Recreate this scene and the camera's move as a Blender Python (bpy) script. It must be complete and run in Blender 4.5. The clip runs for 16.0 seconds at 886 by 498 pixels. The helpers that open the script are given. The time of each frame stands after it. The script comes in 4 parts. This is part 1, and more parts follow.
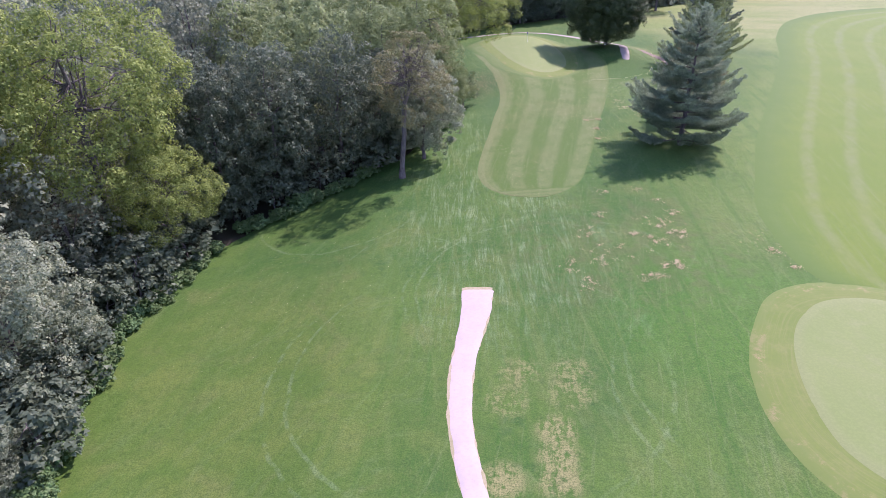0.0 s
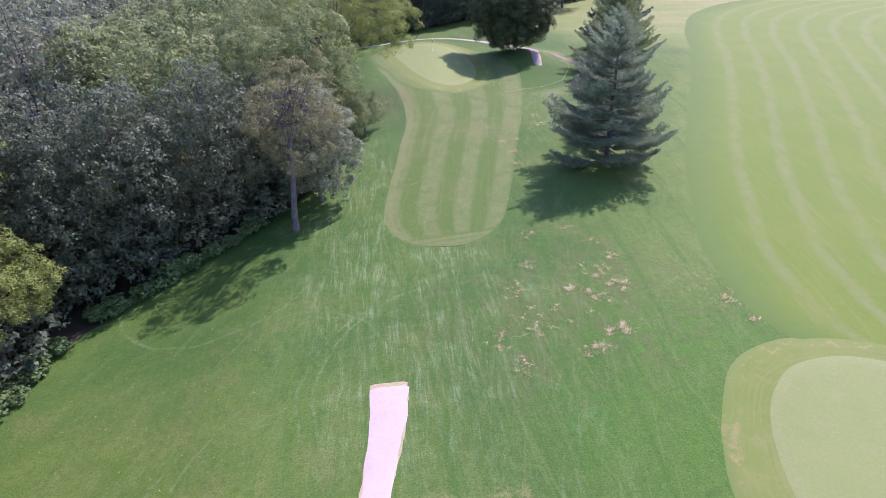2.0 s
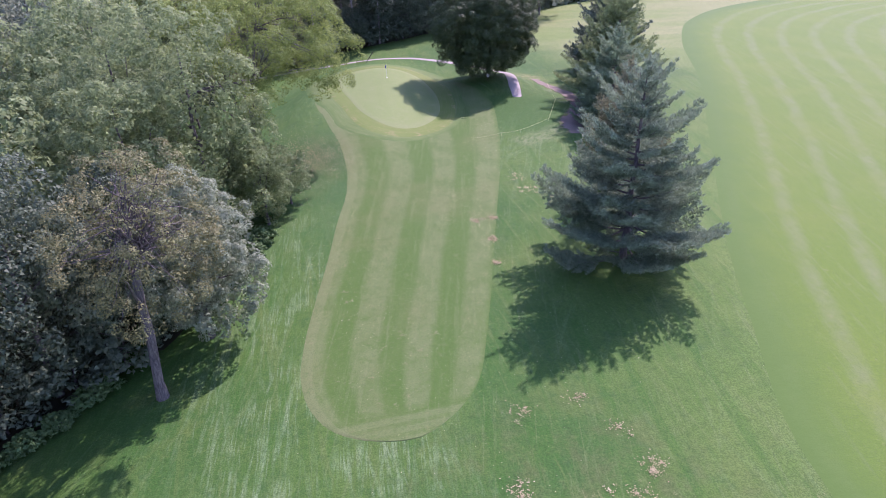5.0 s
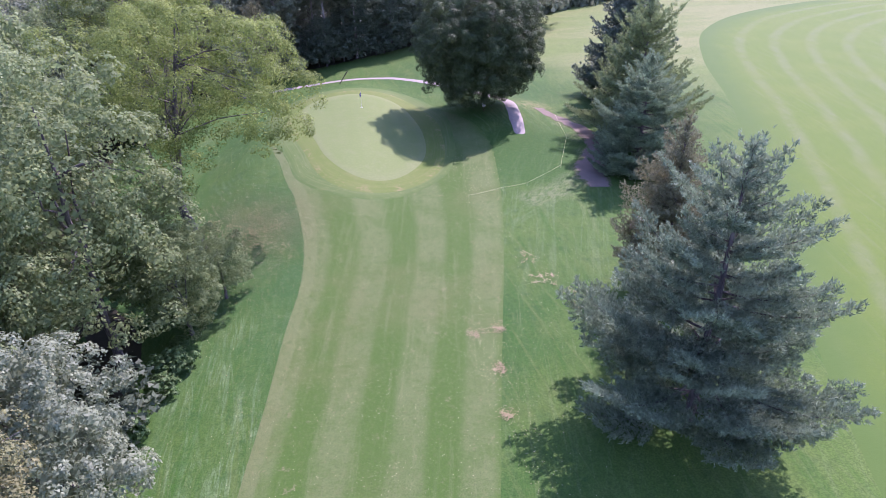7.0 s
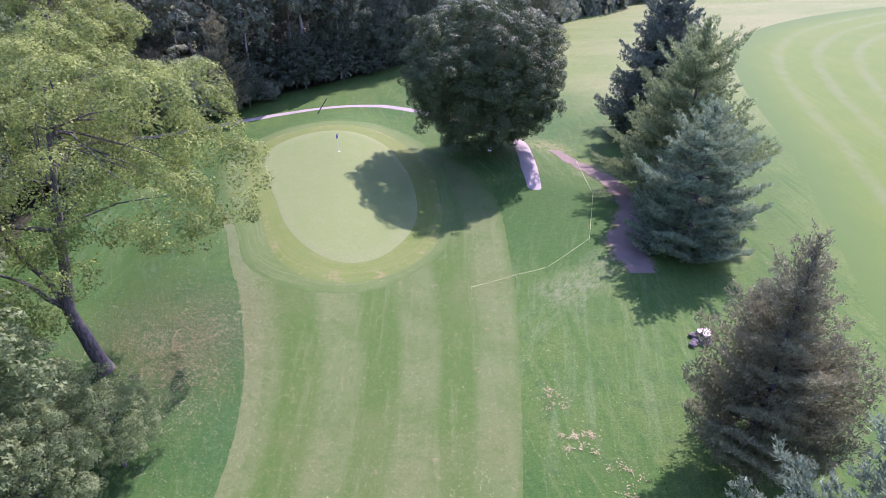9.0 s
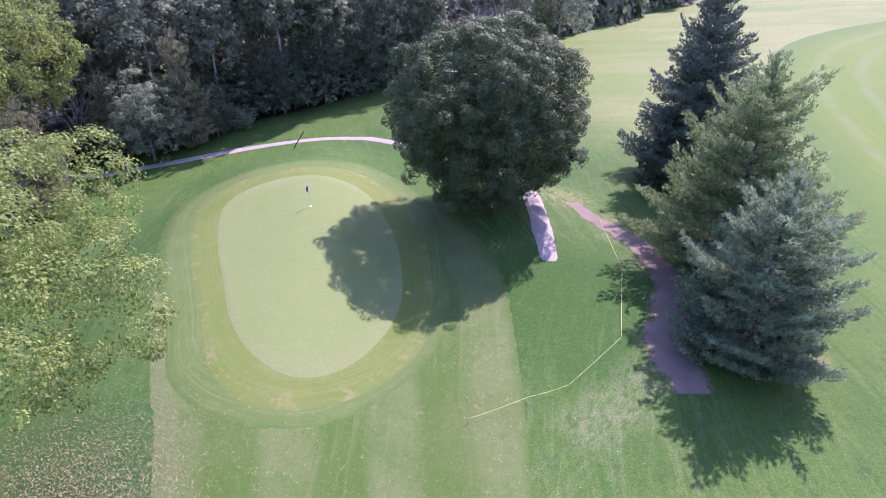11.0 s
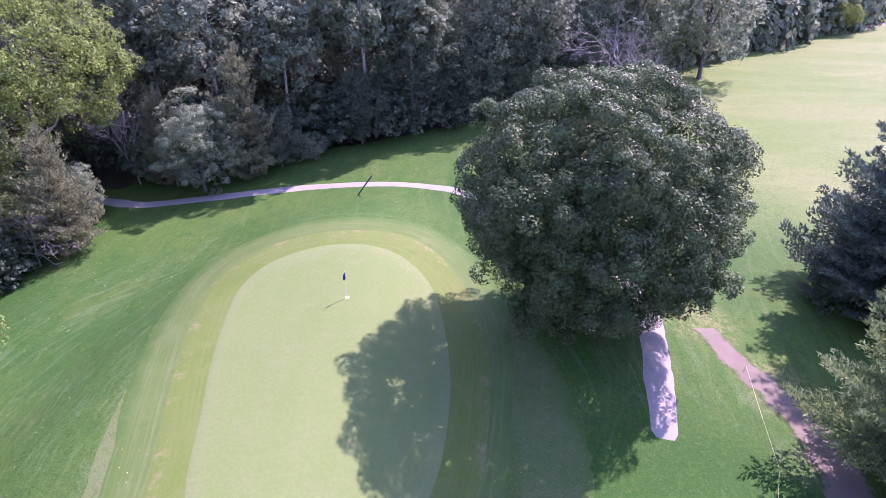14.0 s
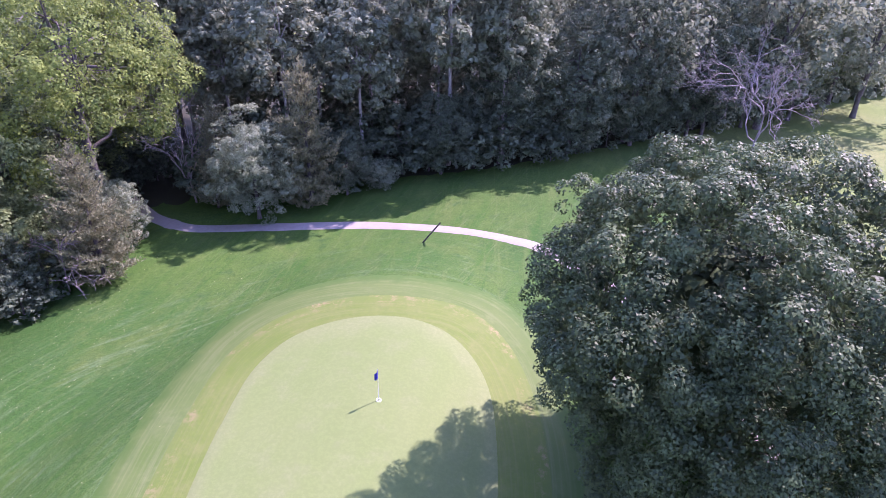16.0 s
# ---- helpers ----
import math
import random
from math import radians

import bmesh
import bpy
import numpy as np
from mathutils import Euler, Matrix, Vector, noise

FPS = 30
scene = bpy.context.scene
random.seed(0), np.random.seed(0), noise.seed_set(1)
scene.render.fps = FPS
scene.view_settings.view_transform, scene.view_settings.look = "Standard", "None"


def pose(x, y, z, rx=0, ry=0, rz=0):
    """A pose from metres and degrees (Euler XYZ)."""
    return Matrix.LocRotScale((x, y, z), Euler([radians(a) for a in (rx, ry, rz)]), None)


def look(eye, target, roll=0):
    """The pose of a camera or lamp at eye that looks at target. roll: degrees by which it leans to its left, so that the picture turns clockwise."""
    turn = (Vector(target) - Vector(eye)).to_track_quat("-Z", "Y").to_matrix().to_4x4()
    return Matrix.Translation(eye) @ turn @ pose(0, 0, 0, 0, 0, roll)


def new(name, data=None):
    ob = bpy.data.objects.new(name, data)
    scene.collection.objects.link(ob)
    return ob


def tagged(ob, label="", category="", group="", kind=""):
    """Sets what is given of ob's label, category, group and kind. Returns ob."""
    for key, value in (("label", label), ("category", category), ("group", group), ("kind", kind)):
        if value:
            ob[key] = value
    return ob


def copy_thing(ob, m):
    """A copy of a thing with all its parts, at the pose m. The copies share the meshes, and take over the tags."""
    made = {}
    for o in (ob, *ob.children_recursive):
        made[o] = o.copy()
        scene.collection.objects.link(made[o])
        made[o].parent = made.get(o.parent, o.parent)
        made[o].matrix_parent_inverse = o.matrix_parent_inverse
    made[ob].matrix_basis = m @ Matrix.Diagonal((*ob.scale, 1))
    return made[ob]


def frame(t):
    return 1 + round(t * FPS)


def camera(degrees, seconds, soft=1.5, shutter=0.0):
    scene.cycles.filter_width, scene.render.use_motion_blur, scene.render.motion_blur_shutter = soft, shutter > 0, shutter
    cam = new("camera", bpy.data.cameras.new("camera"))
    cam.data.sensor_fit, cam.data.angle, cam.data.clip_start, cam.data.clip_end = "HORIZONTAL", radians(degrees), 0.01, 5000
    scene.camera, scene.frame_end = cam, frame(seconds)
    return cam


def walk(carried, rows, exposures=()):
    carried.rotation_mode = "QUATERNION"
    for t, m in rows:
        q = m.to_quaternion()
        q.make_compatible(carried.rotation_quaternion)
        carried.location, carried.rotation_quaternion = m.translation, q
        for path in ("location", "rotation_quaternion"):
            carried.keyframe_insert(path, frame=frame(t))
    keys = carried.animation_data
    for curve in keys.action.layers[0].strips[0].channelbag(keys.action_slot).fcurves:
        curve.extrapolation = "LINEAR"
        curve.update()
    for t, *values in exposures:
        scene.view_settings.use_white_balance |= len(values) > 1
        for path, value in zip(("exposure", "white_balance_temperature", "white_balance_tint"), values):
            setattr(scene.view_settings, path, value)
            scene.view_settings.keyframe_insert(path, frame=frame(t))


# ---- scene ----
cam = camera(70.8, 16.0, 0.6)
METRES, EYE, TILT, LEAN, TURN = 118.0, 28.0, -28.2, 0.0, 0.0
ROWS = [
    (0.0, 0.0, 0.0, 0.0, -0.0, 0.0, -0.0),
    (0.5, 0.0033, 0.0201, 0.0124, -2.16, -0.1, 1.55),
    (1.0, 0.0082, 0.0422, 0.0257, -3.77, -0.22, 2.71),
    (1.5, 0.0145, 0.0658, 0.0397, -5.32, -0.38, 3.85),
    (2.0, 0.0221, 0.0911, 0.0544, -6.65, -0.62, 4.8),
    (2.5, 0.0305, 0.1181, 0.0691, -7.96, -0.82, 5.7),
    (3.0, 0.0388, 0.147, 0.0849, -8.53, -0.97, 6.04),
    (3.5, 0.0477, 0.1779, 0.1015, -8.54, -1.03, 6.02),
    (6.0, 0.0882, 0.353, 0.1924, -9.57, -1.48, 6.36),
    (6.5, 0.0964, 0.3883, 0.2112, -9.87, -1.64, 6.42),
    (7.0, 0.1047, 0.4238, 0.2297, -10.04, -1.7, 6.41),
    (7.5, 0.113, 0.4588, 0.2478, -10.11, -1.73, 6.33),
    (8.0, 0.1211, 0.4916, 0.2654, -10.16, -1.85, 6.22),
    (8.5, 0.1293, 0.5234, 0.2821, -10.19, -1.91, 6.12),
    (9.0, 0.1376, 0.5533, 0.298, -10.22, -1.95, 6.02),
    (11.5, 0.1764, 0.675, 0.3634, -9.52, -2.0, 5.39),
    (12.0, 0.183, 0.6955, 0.3743, -7.71, -1.88, 4.2),
    (12.5, 0.1898, 0.7158, 0.3851, -5.77, -1.78, 3.01),
    (13.0, 0.1965, 0.7363, 0.3959, -3.84, -1.78, 1.79),
    (13.5, 0.202, 0.7561, 0.4069, -2.02, -1.83, 0.66),
    (14.0, 0.207, 0.7759, 0.4175, -0.16, -1.89, -0.53),
    (14.5, 0.2104, 0.7959, 0.4279, 2.25, -2.02, -2.04),
    (15.0, 0.2129, 0.817, 0.4385, 4.63, -2.19, -3.53),
    (15.5, 0.2146, 0.8384, 0.4498, 6.96, -2.4, -4.92),
    (16.0, 0.215, 0.8589, 0.4612, 8.45, -2.6, -5.84),
]
walk(cam, [(t, pose(0, 0, EYE, TILT, LEAN, TURN) @ pose(METRES * x, METRES * y, METRES * z, 90 + pitch, roll, yaw)) for t, x, y, z, yaw, pitch, roll in ROWS],
     [(0.0, 1.60, 6120, 41), (3.5, 1.54, 6120, 43), (6.0, 1.62, 5740, 46), (9.0, 1.74, 5830, 46), (12.5, 1.92, 5850, 52), (16.0, 2.15, 5780, 58)])

# ---- world, sun, exposure ----
SUN_TO = Vector((0.61, 0.61, 1.0)).normalized()
world = bpy.data.worlds.new("sky")
scene.world = world
world.use_nodes = True
wt = world.node_tree
sky = wt.nodes.new("ShaderNodeTexSky")
sky.sky_type = "NISHITA"
sky.sun_disc = False
sky.sun_elevation = math.asin(SUN_TO.z)
sky.sun_rotation = math.atan2(SUN_TO.x, SUN_TO.y)
sky.air_density, sky.dust_density, sky.ozone_density = 1.3, 0.7, 2.0
wt.links.new(sky.outputs[0], wt.nodes["Background"].inputs[0])
wt.nodes["Background"].inputs[1].default_value = 0.115
sun_data = bpy.data.lights.new("sun", "SUN")
sun_data.energy, sun_data.angle, sun_data.color = 3.15, radians(0.6), (1.0, 0.91, 0.76)
sun = new("sun", sun_data)
sun.matrix_world = look(SUN_TO * 200, (0, 0, 0))


# ---- material helpers ----
class Graph:
    def __init__(self, name):
        self.material = bpy.data.materials.new(name)
        self.material.use_nodes = True
        self.tree = self.material.node_tree
        self.bsdf = self.tree.nodes["Principled BSDF"]
        self.place = self.tree.nodes.new("ShaderNodeNewGeometry").outputs["Position"]

    def put(self, socket, value):
        if isinstance(value, bpy.types.NodeSocket):
            self.tree.links.new(value, socket)
        elif isinstance(value, tuple) and len(value) == 3 and socket.type == "RGBA":
            socket.default_value = (*value, 1)
        else:
            socket.default_value = value

    def noise(self, scale, detail=4.0, rough=0.55, vec=None, warp=0.0):
        n = self.tree.nodes.new("ShaderNodeTexNoise")
        self.put(n.inputs["Vector"], self.place if vec is None else vec)
        n.inputs["Scale"].default_value = scale
        n.inputs["Detail"].default_value = detail
        n.inputs["Roughness"].default_value = rough
        n.inputs["Distortion"].default_value = warp
        return n.outputs["Fac"]

    def stretch(self, sx, sy, sz=1.0, turn=0.0, vec=None):
        n = self.tree.nodes.new("ShaderNodeMapping")
        n.vector_type = "TEXTURE"
        self.put(n.inputs["Vector"], self.place if vec is None else vec)
        n.inputs["Scale"].default_value = (1 / sx, 1 / sy, 1 / sz)
        n.inputs["Rotation"].default_value = (0, 0, radians(-turn))
        return n.outputs[0]

    def calc(self, op, a, b=0.0, c=0.0, clamp=False):
        n = self.tree.nodes.new("ShaderNodeMath")
        n.operation, n.use_clamp = op, clamp
        for s, v in zip(n.inputs, (a, b, c)):
            self.put(s, v)
        return n.outputs[0]

    def span(self, v, lo, hi, a=0.0, b=1.0):
        n = self.tree.nodes.new("ShaderNodeMapRange")
        n.interpolation_type = "SMOOTHSTEP"
        for s, x in zip(n.inputs, (v, lo, hi, a, b)):
            self.put(s, x)
        return n.outputs[0]

    def mix(self, fac, a, b, blend="MIX"):
        n = self.tree.nodes.new("ShaderNodeMix")
        n.data_type, n.blend_type = "RGBA", blend
        self.put(n.inputs[0], fac)
        self.put(n.inputs[6], a)
        self.put(n.inputs[7], b)
        return n.outputs[2]

    def far(self, x, y, z=None):
        """Distance on the plan from a point."""
        sep = self.tree.nodes.new("ShaderNodeSeparateXYZ")
        self.put(sep.inputs[0], self.place)
        dx = self.calc("SUBTRACT", sep.outputs[0], x)
        dy = self.calc("SUBTRACT", sep.outputs[1], y)
        return self.calc("SQRT", self.calc("ADD", self.calc("MULTIPLY", dx, dx), self.calc("MULTIPLY", dy, dy)))

    def axis(self, k):
        sep = self.tree.nodes.new("ShaderNodeSeparateXYZ")
        self.put(sep.inputs[0], self.place)
        return sep.outputs[k]

    def uv(self):
        n = self.tree.nodes.new("ShaderNodeUVMap")
        sep = self.tree.nodes.new("ShaderNodeSeparateXYZ")
        self.put(sep.inputs[0], n.outputs[0])
        return n.outputs[0], sep.outputs[0], sep.outputs[1]

    def island(self):
        return self.tree.nodes.new("ShaderNodeNewGeometry").outputs["Random Per Island"]

    def own(self):
        return self.tree.nodes.new("ShaderNodeObjectInfo").outputs["Random"]

    def finish(self, colour, rough=0.9, gloss=0.3, height=None, strength=0.4, depth=0.05, metal=0.0):
        self.put(self.bsdf.inputs["Base Color"], colour)
        self.put(self.bsdf.inputs["Roughness"], rough)
        self.bsdf.inputs["Specular IOR Level"].default_value = gloss
        self.bsdf.inputs["Metallic"].default_value = metal
        if height is not None:
            n = self.tree.nodes.new("ShaderNodeBump")
            n.inputs["Strength"].default_value = strength
            n.inputs["Distance"].default_value = depth
            self.put(n.inputs["Height"], height)
            self.put(self.bsdf.inputs["Normal"], n.outputs[0])
        return self.material


def grass_relief(g, fine=9.0):
    a = g.noise(fine, 3.0, 0.6)
    b = g.noise(1.6, 4.0, 0.6)
    return g.calc("ADD", g.calc("MULTIPLY", a, 0.6), b)


def rings(g, x, y, pitch, sweep=3.0, lo=0.5, hi=0.68):
    """Broken circular mower marks round a point."""
    a = g.calc("ARCTAN2", g.calc("SUBTRACT", y, g.axis(1)), g.calc("SUBTRACT", x, g.axis(0)))
    join = g.tree.nodes.new("ShaderNodeCombineXYZ")
    g.put(join.inputs[0], g.calc("MULTIPLY", g.calc("ADD", g.far(x, y), g.calc("MULTIPLY", g.noise(0.06, 2.0), 3.0)), 1.0 / pitch))
    g.put(join.inputs[1], g.calc("MULTIPLY", a, sweep))
    return g.span(g.noise(1.0, 4.0, 0.68, join.outputs[0], 0.3), lo, hi)


def rough_grass():
    g = Graph("rough_grass")
    big = g.noise(0.04, 4.0, 0.6)
    mid = g.noise(0.22, 5.0, 0.65, warp=0.6)
    tiny = g.noise(3.5, 5.0, 0.7)
    x, y = g.axis(0), g.axis(1)
    c = g.mix(g.span(big, 0.38, 0.62), (0.032, 0.084, 0.018), (0.068, 0.116, 0.025))
    c = g.mix(g.span(mid, 0.48, 0.74, 0.0, 0.8), c, (0.088, 0.118, 0.034))
    c = g.mix(g.span(g.noise(0.7, 5.0, 0.7), 0.5, 0.72, 0.0, 0.8), c, (0.030, 0.074, 0.022))
    # yellower, lighter grass on the near slope
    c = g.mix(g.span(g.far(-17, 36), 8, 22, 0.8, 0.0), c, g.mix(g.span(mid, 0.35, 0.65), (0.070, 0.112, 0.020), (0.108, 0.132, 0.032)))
    # circling mower marks round the two greens and on the slope
    for px, py, pitch, hi, amount, tone in ((36, 33, 0.7, 36, 0.36, (0.118, 0.156, 0.072)), (17, 131, 0.8, 33, 0.42, (0.128, 0.172, 0.104)), (-2, 22, 0.9, 34, 0.3, (0.118, 0.150, 0.076)), (15, 128, 0.35, 31, 0.45, (0.140, 0.180, 0.110)), (38, 34, 1.6, 36, 0.4, (0.088, 0.100, 0.036))):
        m = g.calc("MULTIPLY", rings(g, px, py, pitch), g.span(g.far(px, py), hi - 9, hi, 1.0, 0.0))
        m = g.calc("MULTIPLY", m, g.span(g.noise(0.2, 5.0, 0.65), 0.36, 0.6))
        c = g.mix(g.calc("MULTIPLY", m, amount), c, tone)
    # tyre arcs on the slope before the path
    for px, py, r, lo, hi in ((1.5, 37, 14.9, 23, 47), (2.5, 37.5, 14.2, 23, 50), (9.0, 47, 12.6, 40, 62), (10.8, 47, 13.2, 40, 62), (-3.5, 52, 6.4, 50, 60), (-12, 66, 9.0, 50, 66), (2, 66, 9.5, 54, 60), (26, 34, 12.6, 24, 46), (24.5, 33, 12.4, 24, 46)):
        line = g.calc("ABSOLUTE", g.calc("SUBTRACT", g.calc("ADD", g.far(px, py), g.calc("MULTIPLY", g.noise(0.3, 2.0), 0.8)), r + 0.4))
        m = g.calc("MULTIPLY", g.span(line, 0.08, 0.2, 1.0, 0.0), g.calc("MULTIPLY", g.span(y, lo, lo + 5), g.span(y, hi, hi - 5)))
        c = g.mix(g.calc("MULTIPLY", g.calc("MULTIPLY", m, g.span(g.noise(0.9, 4.0, 0.7), 0.38, 0.62)), 0.45), c, (0.150, 0.190, 0.120))
    # sun-brown sweeps on the open slope
    m = g.calc("MULTIPLY", g.span(g.far(-12, 40), 16, 30, 1.0, 0.0), g.span(g.noise(0.16, 5.0, 0.7, warp=1.0), 0.5, 0.68))
    c = g.mix(g.calc("MULTIPLY", m, 0.5), c, (0.112, 0.118, 0.046))
    # lush belt beside the practice green, and inside the rope
    lush = g.calc("MULTIPLY", g.span(g.far(24, 42), 4, 15, 1.0, 0.0), g.span(mid, 0.3, 0.55, 0.45, 1.0))
    c = g.mix(lush, c, (0.028, 0.108, 0.008))
    c = g.mix(g.span(g.far(36.5, 122), 6, 9, 0.9, 0.0), c, (0.026, 0.080, 0.014))
    # brighter, drier grass towards the fairway
    side = g.calc("SUBTRACT", x, g.calc("ADD", g.calc("MULTIPLY", y, 0.52), 1.2))
    side = g.calc("ADD", side, g.calc("MULTIPLY", g.calc("SUBTRACT", g.noise(0.12, 4.0), 0.5), 14.0))
    up = g.calc("MULTIPLY", g.span(side, -8, -1), g.span(y, 52, 82, 0.35, 1.0))
    c = g.mix(g.calc("MULTIPLY", up, 0.85), c, g.mix(g.span(mid, 0.35, 0.65), (0.078, 0.130, 0.026), (0.110, 0.146, 0.040)))
    # dragged tyre and mower streaks, fanning out before the approach
    here = g.calc("MULTIPLY", g.span(g.calc("ABSOLUTE", g.calc("SUBTRACT", x, 6)), 4, 13, 1.0, 0.10), g.span(y, 108, 96, 0.0, 1.0))
    here = g.calc("MULTIPLY", here, g.calc("MULTIPLY", g.span(y, 34, 48), g.span(mid, 0.40, 0.62, 0.2, 1.0)))
    for across, along, turn, lo, hi, amount in ((2.6, 0.13, 1.0, 0.52, 0.64, 0.6), (1.6, 0.12, 9.0, 0.53, 0.65, 0.5), (2.0, 0.14, -8.0, 0.54, 0.66, 0.45), (4.4, 0.25, 4.0, 0.50, 0.66, 0.4)):
        m = g.span(g.noise(1.0, 4.0, 0.7, g.stretch(across, along, 1.0, turn), 0.25), lo, hi)
        c = g.mix(g.calc("MULTIPLY", g.calc("MULTIPLY", m, here), amount), c, (0.190, 0.240, 0.160))
    m = g.calc("MULTIPLY", g.span(g.far(33, 107), 7, 17, 1.0, 0.0), g.span(g.noise(1.0, 4.0, 0.7, g.stretch(2.0, 0.10, 1.0, 22.0), 0.9), 0.47, 0.72))
    c = g.mix(g.calc("MULTIPLY", m, 0.34), c, (0.158, 0.190, 0.120))
    m = g.span(g.noise(1.0, 4.0, 0.7, g.stretch(1.6, 0.08, 1.0, 30.0), 0.3), 0.55, 0.72)
    c = g.mix(g.calc("MULTIPLY", m, 0.22), c, (0.142, 0.180, 0.090))
    m = g.calc("MULTIPLY", g.span(g.far(18, 54), 7, 17, 1.0, 0.0), g.span(g.noise(0.5, 5.0, 0.7), 0.42, 0.66))
    c = g.mix(g.calc("MULTIPLY", m, 0.7), c, (0.082, 0.088, 0.040))
    # grass combed by the mower along the line of play
    for across, along, turn, lo, hi, amount, tone in ((0.9, 0.05, 6.0, 0.50, 0.66, 0.5, (0.024, 0.088, 0.010)), (1.7, 0.07, -5.0, 0.54, 0.68, 0.5, (0.104, 0.132, 0.046)), (3.0, 0.12, 14.0, 0.55, 0.68, 0.4, (0.126, 0.150, 0.070))):
        m = g.calc("MULTIPLY", g.span(g.noise(1.0, 4.0, 0.68, g.stretch(across, along, 1.0, turn), 0.5), lo, hi), g.calc("MULTIPLY", g.span(x, -8, 2, 0.35, 1.0), g.span(g.far(36.5, 122), 7, 11, 0.15, 1.0)))
        c = g.mix(g.calc("MULTIPLY", m, amount), c, tone)
    # ground worn dry, in torn patches
    dry = g.calc("ADD", g.calc("MULTIPLY", g.noise(1.5, 6.0, 0.78), 0.6), g.calc("MULTIPLY", g.noise(1.0, 5.0, 0.7, g.stretch(2.2, 0.5, 1.0, 5.0)), 0.4))
    for px, py, r, lo, amount in ((5.7, 36.2, 2.2, 0.46, 0.6), (4.4, 33.2, 2.2, 0.46, 0.6), (9.5, 36.0, 2.2, 0.46, 0.6), (9.0, 33.6, 2.2, 0.46, 0.6), (7.4, 30.2, 1.9, 0.44, 0.85), (7.2, 28.2, 1.9, 0.44, 0.85), (7.0, 26.2, 2.0, 0.44, 0.85), (3.6, 26.4, 2.0, 0.42, 0.9), (31.5, 54, 4.5, 0.52, 0.7), (22, 56, 6, 0.55, 0.85), (15, 51, 6, 0.58, 0.8),
                                 (45, 133, 3.2, 0.44, 0.75), (42, 139, 4, 0.44, 0.7), (49.5, 115, 2.6, 0.40, 0.9)):
        m = g.calc("MULTIPLY", g.span(g.far(px, py), r * 0.35, r, 1.0, 0.0), g.span(dry, lo, lo + 0.1))
        c = g.mix(g.calc("MULTIPLY", m, amount), c, (0.235, 0.195, 0.112))
    pale = g.noise(1.0, 5.0, 0.72, g.stretch(2.4, 0.9, 1.0, 40.0))
    for px, py, r in ((33.0, 111.6, 2.6), (35.6, 112.8, 2.8), (38.6, 114.8, 2.8), (41, 117.5, 2.6), (43.3, 122, 2.2), (44, 127, 2.2), (43.8, 131.5, 2.0)):
        m = g.calc("MULTIPLY", g.span(g.far(px, py), r * 0.3, r, 1.0, 0.0), g.span(pale, 0.36, 0.62))
        c = g.mix(g.calc("MULTIPLY", m, 0.75), c, (0.165, 0.172, 0.112))
    # parched hayfield in the distance
    away = g.calc("ADD", g.calc("ADD", y, g.calc("MULTIPLY", g.noise(0.02, 3.0), 50)), g.span(x, 36, 66, 0.0, 34.0))
    c = g.mix(g.span(away, 190, 235), c, g.mix(g.span(g.noise(0.05, 5.0, 0.7, g.stretch(0.4, 1.4)), 0.35, 0.65), (0.138, 0.172, 0.052), (0.220, 0.208, 0.104)))
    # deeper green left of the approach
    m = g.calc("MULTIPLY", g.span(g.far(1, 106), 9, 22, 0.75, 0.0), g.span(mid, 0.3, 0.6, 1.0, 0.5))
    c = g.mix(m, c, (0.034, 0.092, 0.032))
    # blades: pale and dark flecks
    c = g.mix(g.span(tiny, 0.5, 0.72, 0.0, 0.42), c, (0.118, 0.154, 0.050))
    c = g.mix(g.span(g.noise(6.0, 4.0, 0.75), 0.52, 0.7, 0.0, 0.2), c, (0.140, 0.172, 0.076))
    c = g.mix(g.span(g.noise(1.9, 5.0, 0.75), 0.5, 0.7, 0.0, 0.4), c, (0.026, 0.058, 0.016))
    c = g.mix(g.span(g.noise(9.0, 3.0, 0.7), 0.38, 0.58, 0.5, 0.0), c, (0.022, 0.052, 0.012))
    c = g.mix(1.0, c, (0.84, 0.95, 0.78), "MULTIPLY")
    return g.finish(c, 0.85, 0.2, grass_relief(g), 0.6, 0.06)


